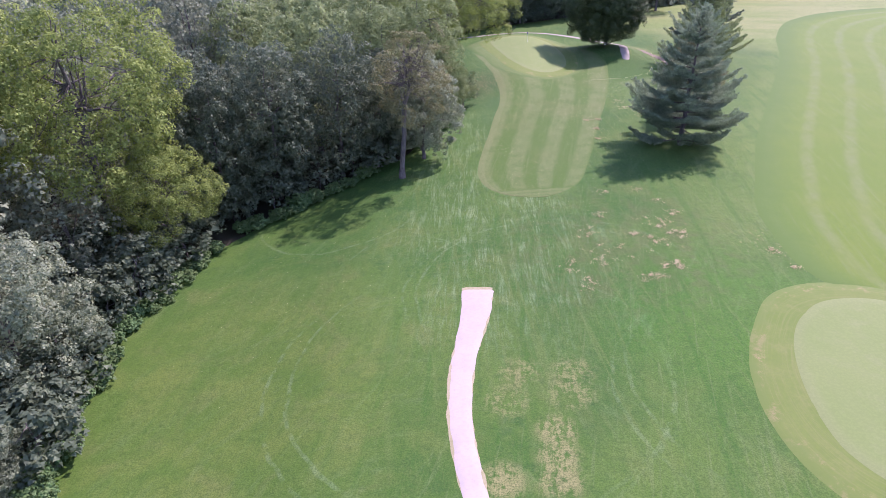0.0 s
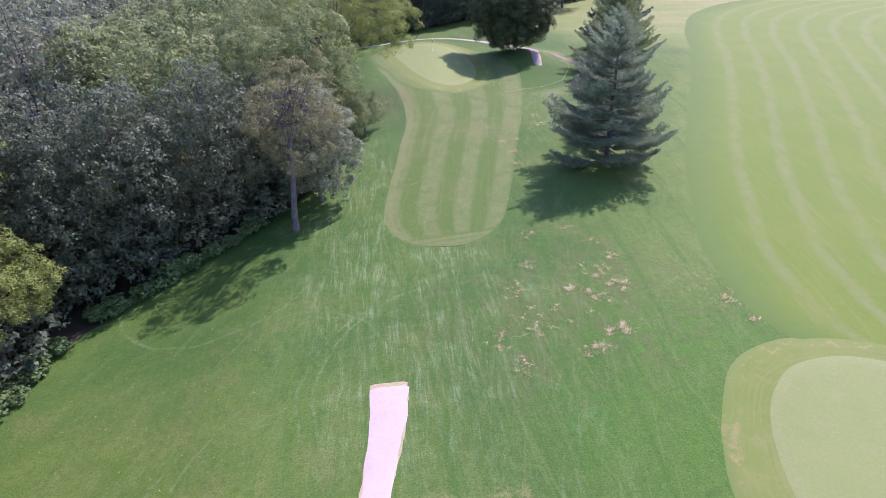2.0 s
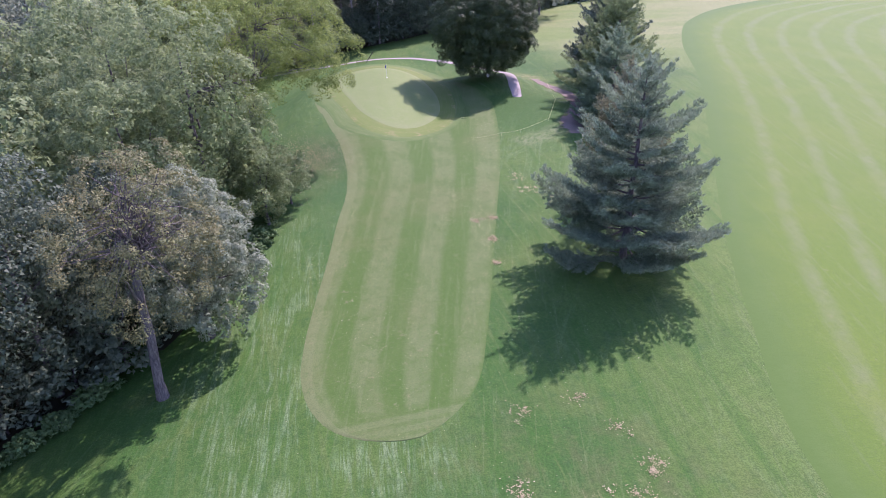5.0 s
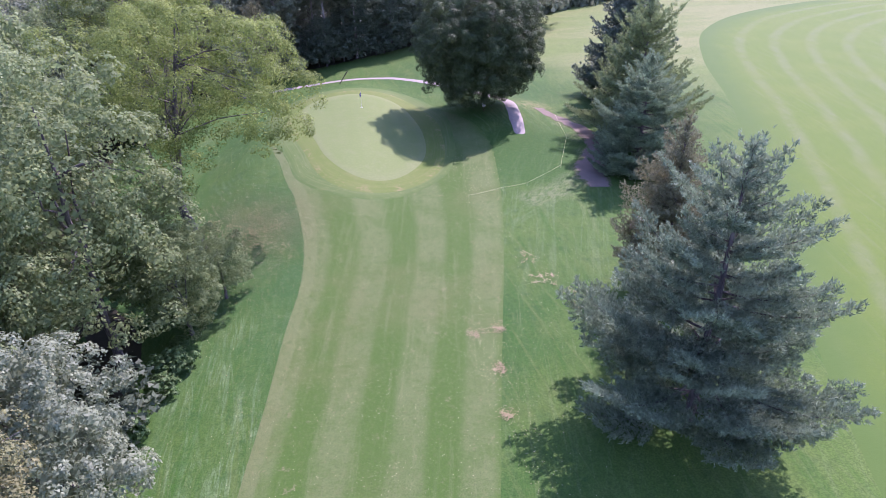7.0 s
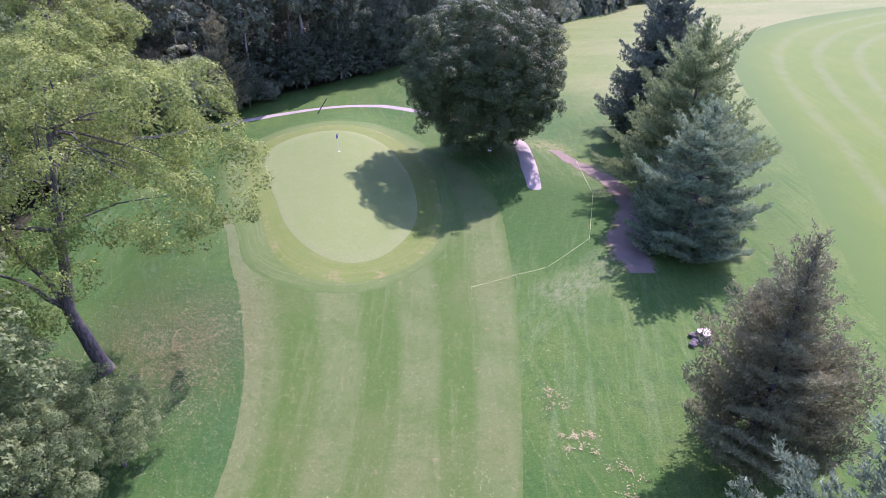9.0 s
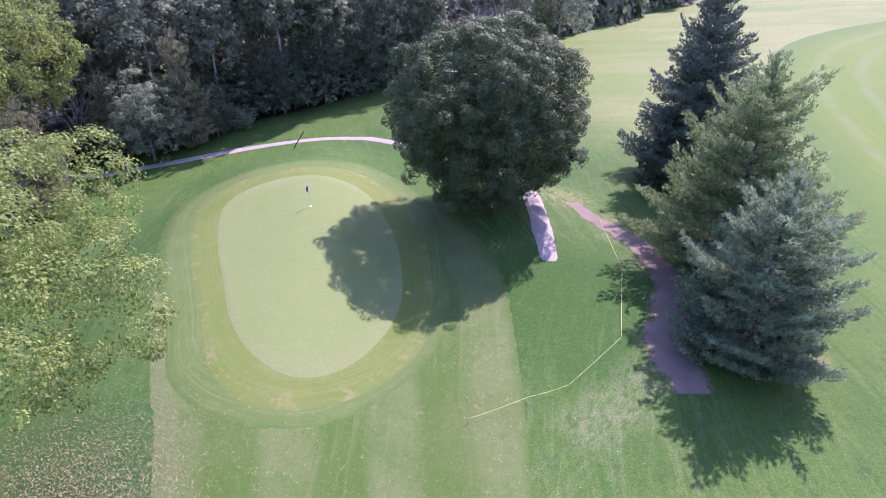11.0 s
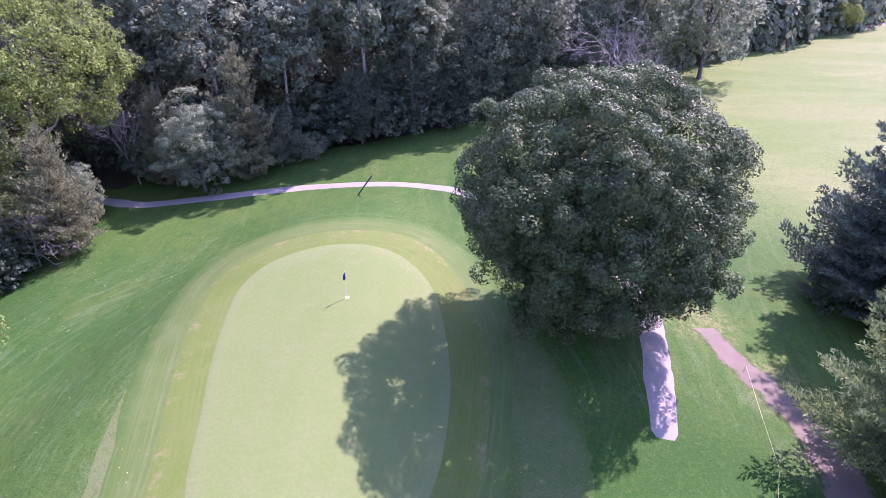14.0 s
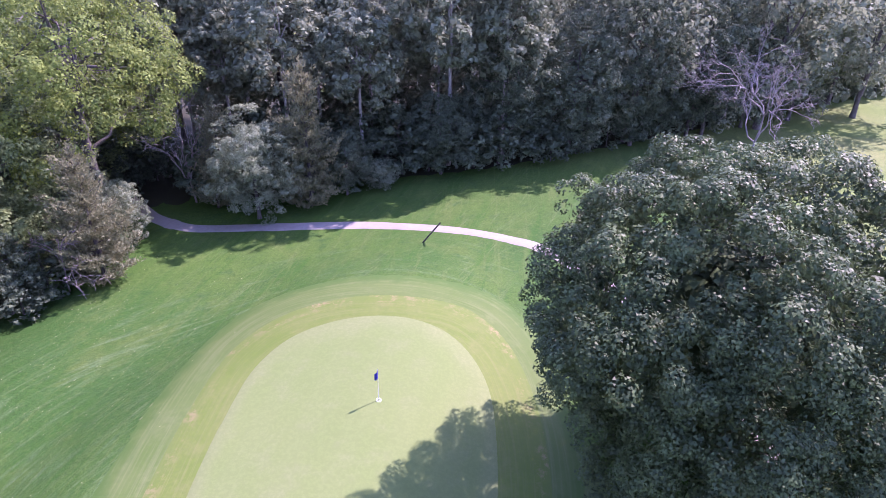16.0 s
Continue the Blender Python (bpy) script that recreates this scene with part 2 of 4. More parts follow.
def striped_turf(name, dark, light, stripes, edge, worn, first=0.0, duty=0.0, cap=0.0, blend=None, contrast=0.8, stray=0.35):
    """Mown turf striped along its length; UV gives fraction across and metres along."""
    g = Graph(name)
    _, u, v = g.uv()
    wob = g.calc("MULTIPLY", g.calc("SUBTRACT", g.noise(0.1, 2.0), 0.5), 0.03)
    w = g.calc("SINE", g.calc("MULTIPLY", g.calc("ADD", g.calc("ADD", u, wob), first), stripes * 6.2832))
    patchy = g.noise(0.3, 5.0, 0.68)
    fac = g.calc("MULTIPLY", g.span(w, duty - 0.55, duty + 0.55), g.span(patchy, 0.3, 0.62, 0.35, 1.0))
    if cap:
        fac = g.calc("MULTIPLY", fac, g.span(v, cap, cap + 1.2))
        lap = g.calc("SINE", g.calc("MULTIPLY", v, 6.2832 / 0.9))
        fac = g.calc("MAXIMUM", fac, g.calc("MULTIPLY", g.span(v, cap + 0.4, cap, 0.0, 0.9), g.span(lap, -0.8, 0.4, 0.55, 1.0)))
    c = g.mix(g.calc("MULTIPLY", fac, contrast), dark, light)
    rim = g.calc("ABSOLUTE", g.calc("SUBTRACT", u, 0.5))
    c = g.mix(g.span(u, edge * 1.4, edge * 1.1, 0.0, 0.6), c, light)
    c = g.mix(g.span(g.noise(0.09, 4.0, 0.6), 0.42, 0.66, 0.0, 0.45), c, worn)
    c = g.mix(g.span(g.noise(1.0, 4.0, 0.7, g.stretch(2.2, 0.10, 1.0, 12.0), 0.2), 0.5, 0.72, 0.0, 0.4), c, light)
    c = g.mix(g.span(g.noise(1.3, 5.0, 0.75), 0.5, 0.7, 0.0, 0.55), c, dark)
    c = g.mix(g.span(g.noise(3.0, 5.0, 0.78), 0.52, 0.7, 0.0, 0.55), c, worn)
    c = g.mix(g.span(g.noise(0.8, 6.0, 0.8), 0.6, 0.68, 0.0, stray), c, (0.190, 0.165, 0.100))
    c = g.mix(g.span(g.noise(13.0, 2.0, 0.7), 0.36, 0.56, 0.4, 0.0), c, (0.034, 0.062, 0.018))
    c = g.mix(g.span(g.noise(7.0, 3.0, 0.75), 0.55, 0.72, 0.0, 0.4), c, (0.150, 0.174, 0.078))
    if blend:
        torn = g.calc("ADD", rim, g.calc("MULTIPLY", g.calc("SUBTRACT", g.noise(0.25, 5.0, 0.7), 0.5), 0.10))
        c = g.mix(g.span(torn, 0.33, 0.49), c, blend)
    return g.finish(c, 0.85, 0.2, grass_relief(g), 0.35, 0.04)


def smooth_turf(name, base, other, worn, relief=0.12, bands=0.0, rim=None, ragged=0.06, laps=0.0, soil=0.0):
    """Close-mown turf; UV gives the fraction from the middle to the edge, and the way round."""
    g = Graph(name)
    _, u, v = g.uv()
    c = g.mix(g.span(g.noise(0.16, 4.0, 0.6), 0.35, 0.65), base, other)
    c = g.mix(g.span(g.noise(0.6, 5.0, 0.72), 0.48, 0.74, 0.0, 0.6), c, worn)
    if bands:
        s = g.calc("SINE", g.calc("MULTIPLY", g.axis(0), 6.2832 / bands))
        c = g.mix(g.span(s, -0.5, 0.5, 0.0, 0.2), c, g.mix(0.5, c, worn))
        c = g.mix(g.span(g.calc("ADD", u, g.calc("MULTIPLY", g.noise(0.3, 4.0), 0.12)), 0.86, 0.98, 0.0, 0.5), c, worn)
    if laps:
        join = g.tree.nodes.new("ShaderNodeCombineXYZ")
        g.put(join.inputs[0], g.calc("MULTIPLY", u, 60.0))
        g.put(join.inputs[1], g.calc("MULTIPLY", v, 9.0))
        m = g.span(g.noise(1.0, 4.0, 0.7, join.outputs[0]), 0.45, 0.68)
        c = g.mix(g.calc("MULTIPLY", m, laps), c, worn)
    c = g.mix(g.span(g.noise(5.0, 4.0, 0.72), 0.4, 0.66, 0.2, 0.0), c, (0.066, 0.094, 0.034))
    if soil:
        m = g.calc("MULTIPLY", g.span(u, 0.84, 0.95), g.span(g.noise(0.9, 6.0, 0.78), 0.5, 0.62))
        c = g.mix(g.calc("MULTIPLY", m, soil), c, (0.225, 0.170, 0.100))
    if rim:
        torn = g.calc("ADD", u, g.calc("MULTIPLY", g.calc("SUBTRACT", g.noise(0.6, 5.0, 0.72), 0.5), ragged * 3.4))
        c = g.mix(g.span(torn, 1.0 - ragged * 1.8, 1.0, 0.0, 0.95), c, rim)
    return g.finish(c, 0.8, 0.2, grass_relief(g, 14.0), relief, 0.02)


def pale_concrete(name, base, other, grit):
    g = Graph(name)
    c = g.mix(g.span(g.noise(0.5, 5.0, 0.7), 0.35, 0.7), base, other)
    c = g.mix(g.span(g.noise(4.0, 5.0, 0.75), 0.45, 0.75, 0.0, 0.5), c, grit)
    return g.finish(c, 0.85, 0.3, g.noise(20.0, 4.0, 0.7), 0.3, 0.02)


def worn_track(name, base, other, grass):
    """Bare soil that thins out into grass at the edges of its ribbon."""
    g = Graph(name)
    _, u, v = g.uv()
    c = g.mix(g.span(g.noise(0.5, 5.0, 0.7), 0.35, 0.7), base, other)
    c = g.mix(g.span(g.noise(4.0, 5.0, 0.75), 0.45, 0.72, 0.0, 0.5), c, (0.176, 0.158, 0.112))
    torn = g.calc("ADD", g.calc("ABSOLUTE", g.calc("SUBTRACT", u, 0.5)), g.calc("MULTIPLY", g.calc("SUBTRACT", g.noise(0.9, 6.0, 0.75), 0.5), 0.75))
    c = g.mix(g.span(torn, 0.30, 0.42), c, g.mix(g.span(g.noise(2.4, 5.0, 0.75), 0.4, 0.65), grass, (0.120, 0.124, 0.066)))
    return g.finish(c, 0.9, 0.2, g.noise(14.0, 4.0, 0.7), 0.4, 0.03)


def leaf_material(name, dark, light, tip, tint=0.35, clear=0.25, rough=0.6, gloss=0.3):
    """Leaf colour varies leaf by leaf, clump by clump and tree by tree."""
    g = Graph(name)
    c = g.mix(g.island(), dark, light)
    c = g.mix(g.span(g.noise(0.45, 3.0, 0.6), 0.42, 0.7, 0.0, 0.8), c, tip)
    c = g.mix(g.span(g.noise(1.1, 4.0, 0.7), 0.40, 0.62, 0.6, 0.0), c, dark)
    c = g.mix(g.calc("MULTIPLY", g.own(), tint), c, g.mix(0.5, c, tip))
    m = g.finish(c, rough, gloss)
    thin = g.tree.nodes.new("ShaderNodeBsdfTranslucent")
    g.put(thin.inputs[0], g.mix(0.5, c, tip))
    both = g.tree.nodes.new("ShaderNodeMixShader")
    both.inputs[0].default_value = clear
    g.put(both.inputs[1], g.bsdf.outputs[0])
    g.put(both.inputs[2], thin.outputs[0])
    g.put(g.tree.nodes["Material Output"].inputs[0], both.outputs[0])
    return m


def bark_material(name, dark, light):
    g = Graph(name)
    ridges = g.noise(1.0, 5.0, 0.7, g.stretch(9.0, 9.0, 1.4), 0.6)
    c = g.mix(g.span(ridges, 0.35, 0.65), dark, light)
    c = g.mix(g.span(g.noise(1.1, 4.0), 0.5, 0.75, 0.0, 0.6), c, g.mix(0.5, dark, (0.25, 0.24, 0.2)))
    return g.finish(c, 0.9, 0.2, ridges, 0.8, 0.05)


def plain(name, a, b, rough=0.6, scale=6.0, metal=0.0):
    g = Graph(name)
    return g.finish(g.mix(g.span(g.noise(scale, 4.0, 0.6), 0.35, 0.65), a, b), rough, 0.4, g.noise(scale * 4, 3.0), 0.15, 0.01, metal)


M_ROUGH = rough_grass()
M_STRIP = striped_turf("approach_turf", (0.048, 0.098, 0.017), (0.122, 0.148, 0.066), 3.57, 0.06, (0.106, 0.122, 0.048), 0.01, 0.0, 2.2, None, 0.6, 0.5)
M_FAIR = striped_turf("fairway_turf", (0.080, 0.132, 0.015), (0.124, 0.150, 0.068), 8.0, 0.004, (0.104, 0.143, 0.022), 0.0, 0.68, 0.0, (0.056, 0.106, 0.020), 0.75, 0.25)
M_FRINGE = smooth_turf("fringe_turf", (0.086, 0.130, 0.023), (0.104, 0.140, 0.032), (0.140, 0.152, 0.056), 0.2, 0.0, (0.086, 0.128, 0.030), 0.075, 0.55, 0.9)
M_COLLAR = smooth_turf("collar_turf", (0.068, 0.114, 0.026), (0.086, 0.126, 0.036), (0.118, 0.146, 0.060), 0.25, 0.0, (0.046, 0.096, 0.020), 0.07, 0.8)
M_GREEN = smooth_turf("putting_turf", (0.124, 0.168, 0.056), (0.132, 0.173, 0.060), (0.156, 0.182, 0.082), 0.05, 2.4, (0.112, 0.148, 0.040), 0.03)
M_PATH = pale_concrete("pale_path", (0.345, 0.296, 0.306), (0.310, 0.268, 0.277), (0.268, 0.233, 0.236))
M_PATHBACK = pale_concrete("worn_path", (0.275, 0.240, 0.246), (0.234, 0.205, 0.207), (0.192, 0.171, 0.163))
M_SOIL = pale_concrete("bare_soil", (0.172, 0.134, 0.124), (0.136, 0.110, 0.100), (0.176, 0.158, 0.112))
M_TRACK = worn_track("worn_track", (0.172, 0.134, 0.124), (0.140, 0.112, 0.102), (0.042, 0.078, 0.020))
M_EDGE = pale_concrete("dry_verge", (0.286, 0.245, 0.170), (0.224, 0.204, 0.122), (0.136, 0.143, 0.068))
M_LITTER = leaf_material("fallen_leaves", (0.200, 0.156, 0.090), (0.360, 0.310, 0.190), (0.400, 0.360, 0.240), 0.1, 0.1, 0.8, 0.2)
M_SPECK = leaf_material("pale_fallen_leaves", (0.306, 0.306, 0.177), (0.476, 0.449, 0.272), (0.510, 0.490, 0.354), 0.1, 0.1, 0.8, 0.2)
M_BARK = bark_material("grey_bark", (0.060, 0.052, 0.060), (0.165, 0.145, 0.150))
M_BARKPALE = bark_material("pale_bark", (0.180, 0.160, 0.170), (0.420, 0.390, 0.390))
M_OAK = leaf_material("oak_leaves", (0.022, 0.040, 0.030), (0.158, 0.202, 0.140), (0.176, 0.218, 0.144), 0.35, 0.34, 0.55, 0.2)
M_ASPEN = leaf_material("back_wood_leaves", (0.075, 0.098, 0.074), (0.285, 0.325, 0.240), (0.295, 0.332, 0.230), 0.45, 0.42, 0.6, 0.2)
M_LIGHT = leaf_material("cottonwood_leaves", (0.058, 0.094, 0.026), (0.305, 0.376, 0.112), (0.318, 0.384, 0.108), 0.35, 0.40, 0.6, 0.18)
M_WILLOW = leaf_material("willow_leaves", (0.064, 0.098, 0.046), (0.305, 0.378, 0.190), (0.315, 0.384, 0.180), 0.35, 0.50, 0.55, 0.22)
M_GREY = leaf_material("grey_oak_leaves", (0.090, 0.120, 0.086), (0.335, 0.385, 0.270), (0.345, 0.392, 0.260), 0.3, 0.42, 0.5, 0.28)
M_BROWN = leaf_material("thinning_leaves", (0.100, 0.110, 0.050), (0.285, 0.300, 0.140), (0.268, 0.240, 0.124), 0.3, 0.36, 0.55, 0.25)
M_MAPLE = leaf_material("maple_leaves", (0.014, 0.028, 0.014), (0.118, 0.168, 0.076), (0.126, 0.176, 0.076), 0.2, 0.20, 0.5, 0.24)
M_PINE = leaf_material("pine_needles", (0.046, 0.082, 0.056), (0.290, 0.380, 0.268), (0.340, 0.425, 0.296), 0.2, 0.30, 0.5, 0.3)
M_SPRUCE = leaf_material("blue_spruce_needles", (0.052, 0.094, 0.060), (0.318, 0.425, 0.278), (0.362, 0.465, 0.300), 0.3, 0.32, 0.5, 0.28)
M_CEDAR = leaf_material("cedar_sprays", (0.088, 0.102, 0.060), (0.285, 0.290, 0.178), (0.296, 0.288, 0.180), 0.4, 0.32, 0.6, 0.25)
M_DUSK = leaf_material("dark_spruce_needles", (0.030, 0.052, 0.044), (0.175, 0.228, 0.178), (0.200, 0.252, 0.198), 0.2, 0.14, 0.5, 0.3)
M_PINEB = leaf_material("green_pine_needles", (0.048, 0.084, 0.040), (0.285, 0.370, 0.182), (0.325, 0.400, 0.188), 0.2, 0.30, 0.5, 0.3)
M_DEAD = bark_material("dead_grey_twigs", (0.200, 0.165, 0.180), (0.330, 0.285, 0.300))
# leaf-litter brown, painted darker to hold the shade under the trees
M_FLOOR_SHADED = pale_concrete("wood_floor", (0.026, 0.024, 0.016), (0.036, 0.034, 0.020), (0.022, 0.030, 0.012))
M_SHRUB = leaf_material("shrub_leaves", (0.050, 0.095, 0.030), (0.130, 0.190, 0.070), (0.100, 0.200, 0.080), 0.6, 0.25)
M_WOOD = plain("weathered_wood", (0.120, 0.095, 0.080), (0.060, 0.048, 0.045), 0.85, 5.0)
M_CUT = plain("cut_wood", (0.600, 0.500, 0.480), (0.460, 0.360, 0.340), 0.8, 9.0)
M_WHITE = plain("white_paint", (0.780, 0.780, 0.760), (0.700, 0.700, 0.690), 0.5)
M_ROPE = plain("pale_rope", (0.600, 0.620, 0.340), (0.500, 0.520, 0.280), 0.7)
M_BLUE = plain("blue_cloth", (0.020, 0.018, 0.260), (0.030, 0.030, 0.340), 0.7)
M_DARK = plain("black_plastic", (0.020, 0.020, 0.022), (0.030, 0.030, 0.032), 0.5)


# ---- mesh helpers ----
def link_mesh(name, verts, faces, material, parent=None, label="", smooth=False, uvs=None):
    """One mesh object from arrays; faces are all quads, or all triangles."""
    verts, faces = np.asarray(verts, np.float32), np.asarray(faces, np.int32)
    me = bpy.data.meshes.new(name)
    k = faces.shape[1]
    me.vertices.add(len(verts))
    me.vertices.foreach_set("co", verts.ravel())
    me.loops.add(faces.size)
    me.loops.foreach_set("vertex_index", faces.ravel())
    me.polygons.add(len(faces))
    me.polygons.foreach_set("loop_start", np.arange(0, faces.size, k, dtype=np.int32))
    if smooth:
        me.polygons.foreach_set("use_smooth", np.ones(len(faces), dtype=bool))
    if uvs is not None:
        layer = me.uv_layers.new(name="UVMap")
        layer.data.foreach_set("uv", np.asarray(uvs, np.float32)[faces.ravel()].ravel())
    me.update(calc_edges=True)
    me.validate()
    me.materials.append(material)
    ob = new(name, me)
    if parent is not None:
        ob.parent = parent
    if label:
        tagged(ob, label)
    return ob


def part(name, bm, material, parent, label=""):
    me = bpy.data.meshes.new(name)
    bm.to_mesh(me)
    bm.free()
    me.materials.append(material)
    ob = new(name, me)
    ob.parent = parent
    if label:
        tagged(ob, label)
    return ob


def ground_z(x, y):
    """The lie of the land: a gentle rise, a raised green, a knoll under the maple and a dip into the wood."""
    x, y = np.asarray(x, float), np.asarray(y, float)
    u = 30 * np.tanh((x - 22) / 30)
    dx, dy = (x - 12.0) * 0.974 - (y - 132.5) * 0.225, (y - 132.5) * 0.974 + (x - 12.0) * 0.225
    plateau = np.exp(-((dx / 10.4) ** 2 + (dy / 24.6) ** 2) ** 2)
    knoll = np.exp(-(((x - 36) / 7) ** 2 + ((y - 136) / 9) ** 2))
    dip = np.tanh(np.maximum(0, -8 - x) / 15)
    return 0.43 + 0.04 * u - 0.061 * u * u / 30 + 1.85 * np.tanh((y - 80) / 67) + 2.67 * plateau + 1.6 * knoll - 2.4 * dip


def grid_faces(rows, cols, wrap=False):
    i, j = np.meshgrid(np.arange(rows - 1), np.arange(cols if wrap else cols - 1), indexing="ij")
    a, b = i * cols + j, i * cols + (j + 1) % cols
    return np.stack([a, b, b + cols, a + cols], -1).reshape(-1, 4)


def sheet(name, left, right, lift, material, across=12):
    """A ribbon of turf or paving between two edges (arrays of x, y), laid on the land."""
    left, right = np.asarray(left, float), np.asarray(right, float)
    f = np.linspace(0, 1, across)[None, :, None]
    p = left[:, None, :] * (1 - f) + right[:, None, :] * f
    mid = p.mean(1)
    along = np.concatenate([[0], np.cumsum(np.linalg.norm(np.diff(mid, axis=0), axis=1))])
    uv = np.stack([np.broadcast_to(f[..., 0], p.shape[:2]), np.broadcast_to(along[:, None], p.shape[:2])], -1)
    z = ground_z(p[..., 0], p[..., 1]) + lift
    z[:, 0] -= lift + 0.02
    z[:, -1] -= lift + 0.02
    z[0], z[-1] = z[0] - lift - 0.02, z[-1] - lift - 0.02
    v = np.concatenate([p, z[..., None]], -1).reshape(-1, 3)
    return tagged(link_mesh(name, v, grid_faces(len(left), across), material, None, "", True, uv.reshape(-1, 2)), kind="structure")


def spline(points, n):
    """A smooth curve through a few points, evenly sampled."""
    p = np.asarray(points, float)
    q = np.concatenate([[2 * p[0] - p[1]], p, [2 * p[-1] - p[-2]]])
    out = []
    for k in range(len(p) - 1):
        a, b, c, d = q[k:k + 4]
        t = np.linspace(0, 1, 24, endpoint=False)[:, None]
        out.append(0.5 * (2 * b + (c - a) * t + (2 * a - 5 * b + 4 * c - d) * t ** 2 + (3 * b - a - 3 * c + d) * t ** 3))
    out = np.concatenate(out + [p[-1:]])
    s = np.concatenate([[0], np.cumsum(np.linalg.norm(np.diff(out, axis=0), axis=1))])
    want = np.linspace(0, s[-1], n)
    return np.stack([np.interp(want, s, out[:, k]) for k in range(p.shape[1])], -1)


def patch(name, points, lift, material, rings_n=16, spokes=144):
    """A rounded patch of turf inside a smooth closed outline."""
    p = np.asarray(points, float)
    m = len(p)
    ring = spline(np.concatenate([p[-3:], p, p[:3]]), 24 * (m + 5) + 1)
    q = spline(np.concatenate([p, p[:1]]), spokes + 1)[:-1]
    a = np.linspace(0, 1, spokes, endpoint=False)
    near = np.argmin(np.linalg.norm(ring[None] - q[:, None], axis=2), axis=1)
    edge_line = ring[near]
    mid = p.mean(0)
    f = np.linspace(0.001, 1, rings_n)
    xy = mid + f[:, None, None] * (edge_line - mid)
    x, y = xy[..., 0], xy[..., 1]
    uv = np.stack([np.broadcast_to(f[:, None], x.shape), np.broadcast_to(a[None], x.shape)], -1).reshape(-1, 2)
    z = ground_z(x, y) + lift
    z[-1] -= lift + 0.02
    return tagged(link_mesh(name, np.stack([x, y, z], -1).reshape(-1, 3), grid_faces(rings_n, spokes, True), material, None, "", True, uv), kind="structure")


def trail(name, points, width, lift, material, n=80, ragged=0.0, across=6, seed=3):
    """A path of given widths along a centre line."""
    rng = np.random.default_rng(seed)
    c = spline(points, n)
    w = np.interp(np.linspace(0, 1, n), np.linspace(0, 1, len(width)), width)
    t = np.gradient(c, axis=0)
    t /= np.linalg.norm(t, axis=1)[:, None]
    side = np.stack([-t[:, 1], t[:, 0]], -1)
    wear = np.array([np.convolve(rng.normal(0, ragged, n + 4), np.array([1, 2, 3, 2, 1]) / 4.4, "valid") for _ in range(2)])
    l = c + side * (w / 2 + wear[0])[:, None]
    r = c - side * (w / 2 + wear[1])[:, None]
    return sheet(name, l, r, lift, material, across)


# ---- trees ----
def tube(points, radii, sides=8):
    p = np.asarray(points, float)
    t = np.gradient(p, axis=0)
    t /= np.linalg.norm(t, axis=1)[:, None] + 1e-9
    ref = np.where(np.abs(t[:, 2:3]) > 0.9, [[1.0, 0, 0]], [[0, 0, 1.0]])
    u = np.cross(t, ref)
    u /= np.linalg.norm(u, axis=1)[:, None] + 1e-9
    w = np.cross(t, u)
    a = np.linspace(0, 2 * math.pi, sides, endpoint=False)
    ring = u[:, None] * np.cos(a)[None, :, None] + w[:, None] * np.sin(a)[None, :, None]
    v = p[:, None] + ring * np.asarray(radii, float)[:, None, None]
    return v.reshape(-1, 3), grid_faces(len(p), sides, True)


def joined(pieces):
    vs, fs, k = [], [], 0
    for v, f in pieces:
        vs.append(v)
        fs.append(f + k)
        k += len(v)
    return np.concatenate(vs), np.concatenate(fs)


def blades(centre, way, normal, length, width, fold=0.25):
    """Folded four-cornered leaves at the centres, pointing along way."""
    way = way / (np.linalg.norm(way, axis=1)[:, None] + 1e-9)
    side = np.cross(way, normal)
    side /= np.linalg.norm(side, axis=1)[:, None] + 1e-9
    up = np.cross(side, way)
    l, w = np.asarray(length)[:, None] * 0.5, np.asarray(width)[:, None] * 0.5
    lift = up * w * fold
    v = np.stack([centre - way * l, centre + side * w + lift, centre + way * l, centre - side * w + lift], 1).reshape(-1, 3)
    return v, np.arange(len(v)).reshape(-1, 4)


def slips(centre, way, normal, length, width):
    """Three-cornered leaves, broad at the stalk and pointed at the tip."""
    side = np.cross(way, normal)
    side /= np.linalg.norm(side, axis=1)[:, None] + 1e-9
    l, w = np.asarray(length)[:, None] * 0.5, np.asarray(width)[:, None] * 0.5
    v = np.stack([centre - way * l * 0.6 + side * w, centre + way * l, centre - way * l * 0.6 - side * w], 1).reshape(-1, 3)
    return v, np.arange(len(v)).reshape(-1, 3)


def unit(rng, n):
    d = rng.normal(size=(n, 3))
    return d / np.linalg.norm(d, axis=1)[:, None]


def bend(a, b, sag, n, rng, wobble=0.0):
    f = np.linspace(0, 1, n)[:, None]
    p = a * (1 - f) + b * f
    p[:, 2] += sag * (f * (1 - f) * 4)[:, 0]
    p[1:-1] += rng.normal(0, wobble, (n - 2, 3))
    return p


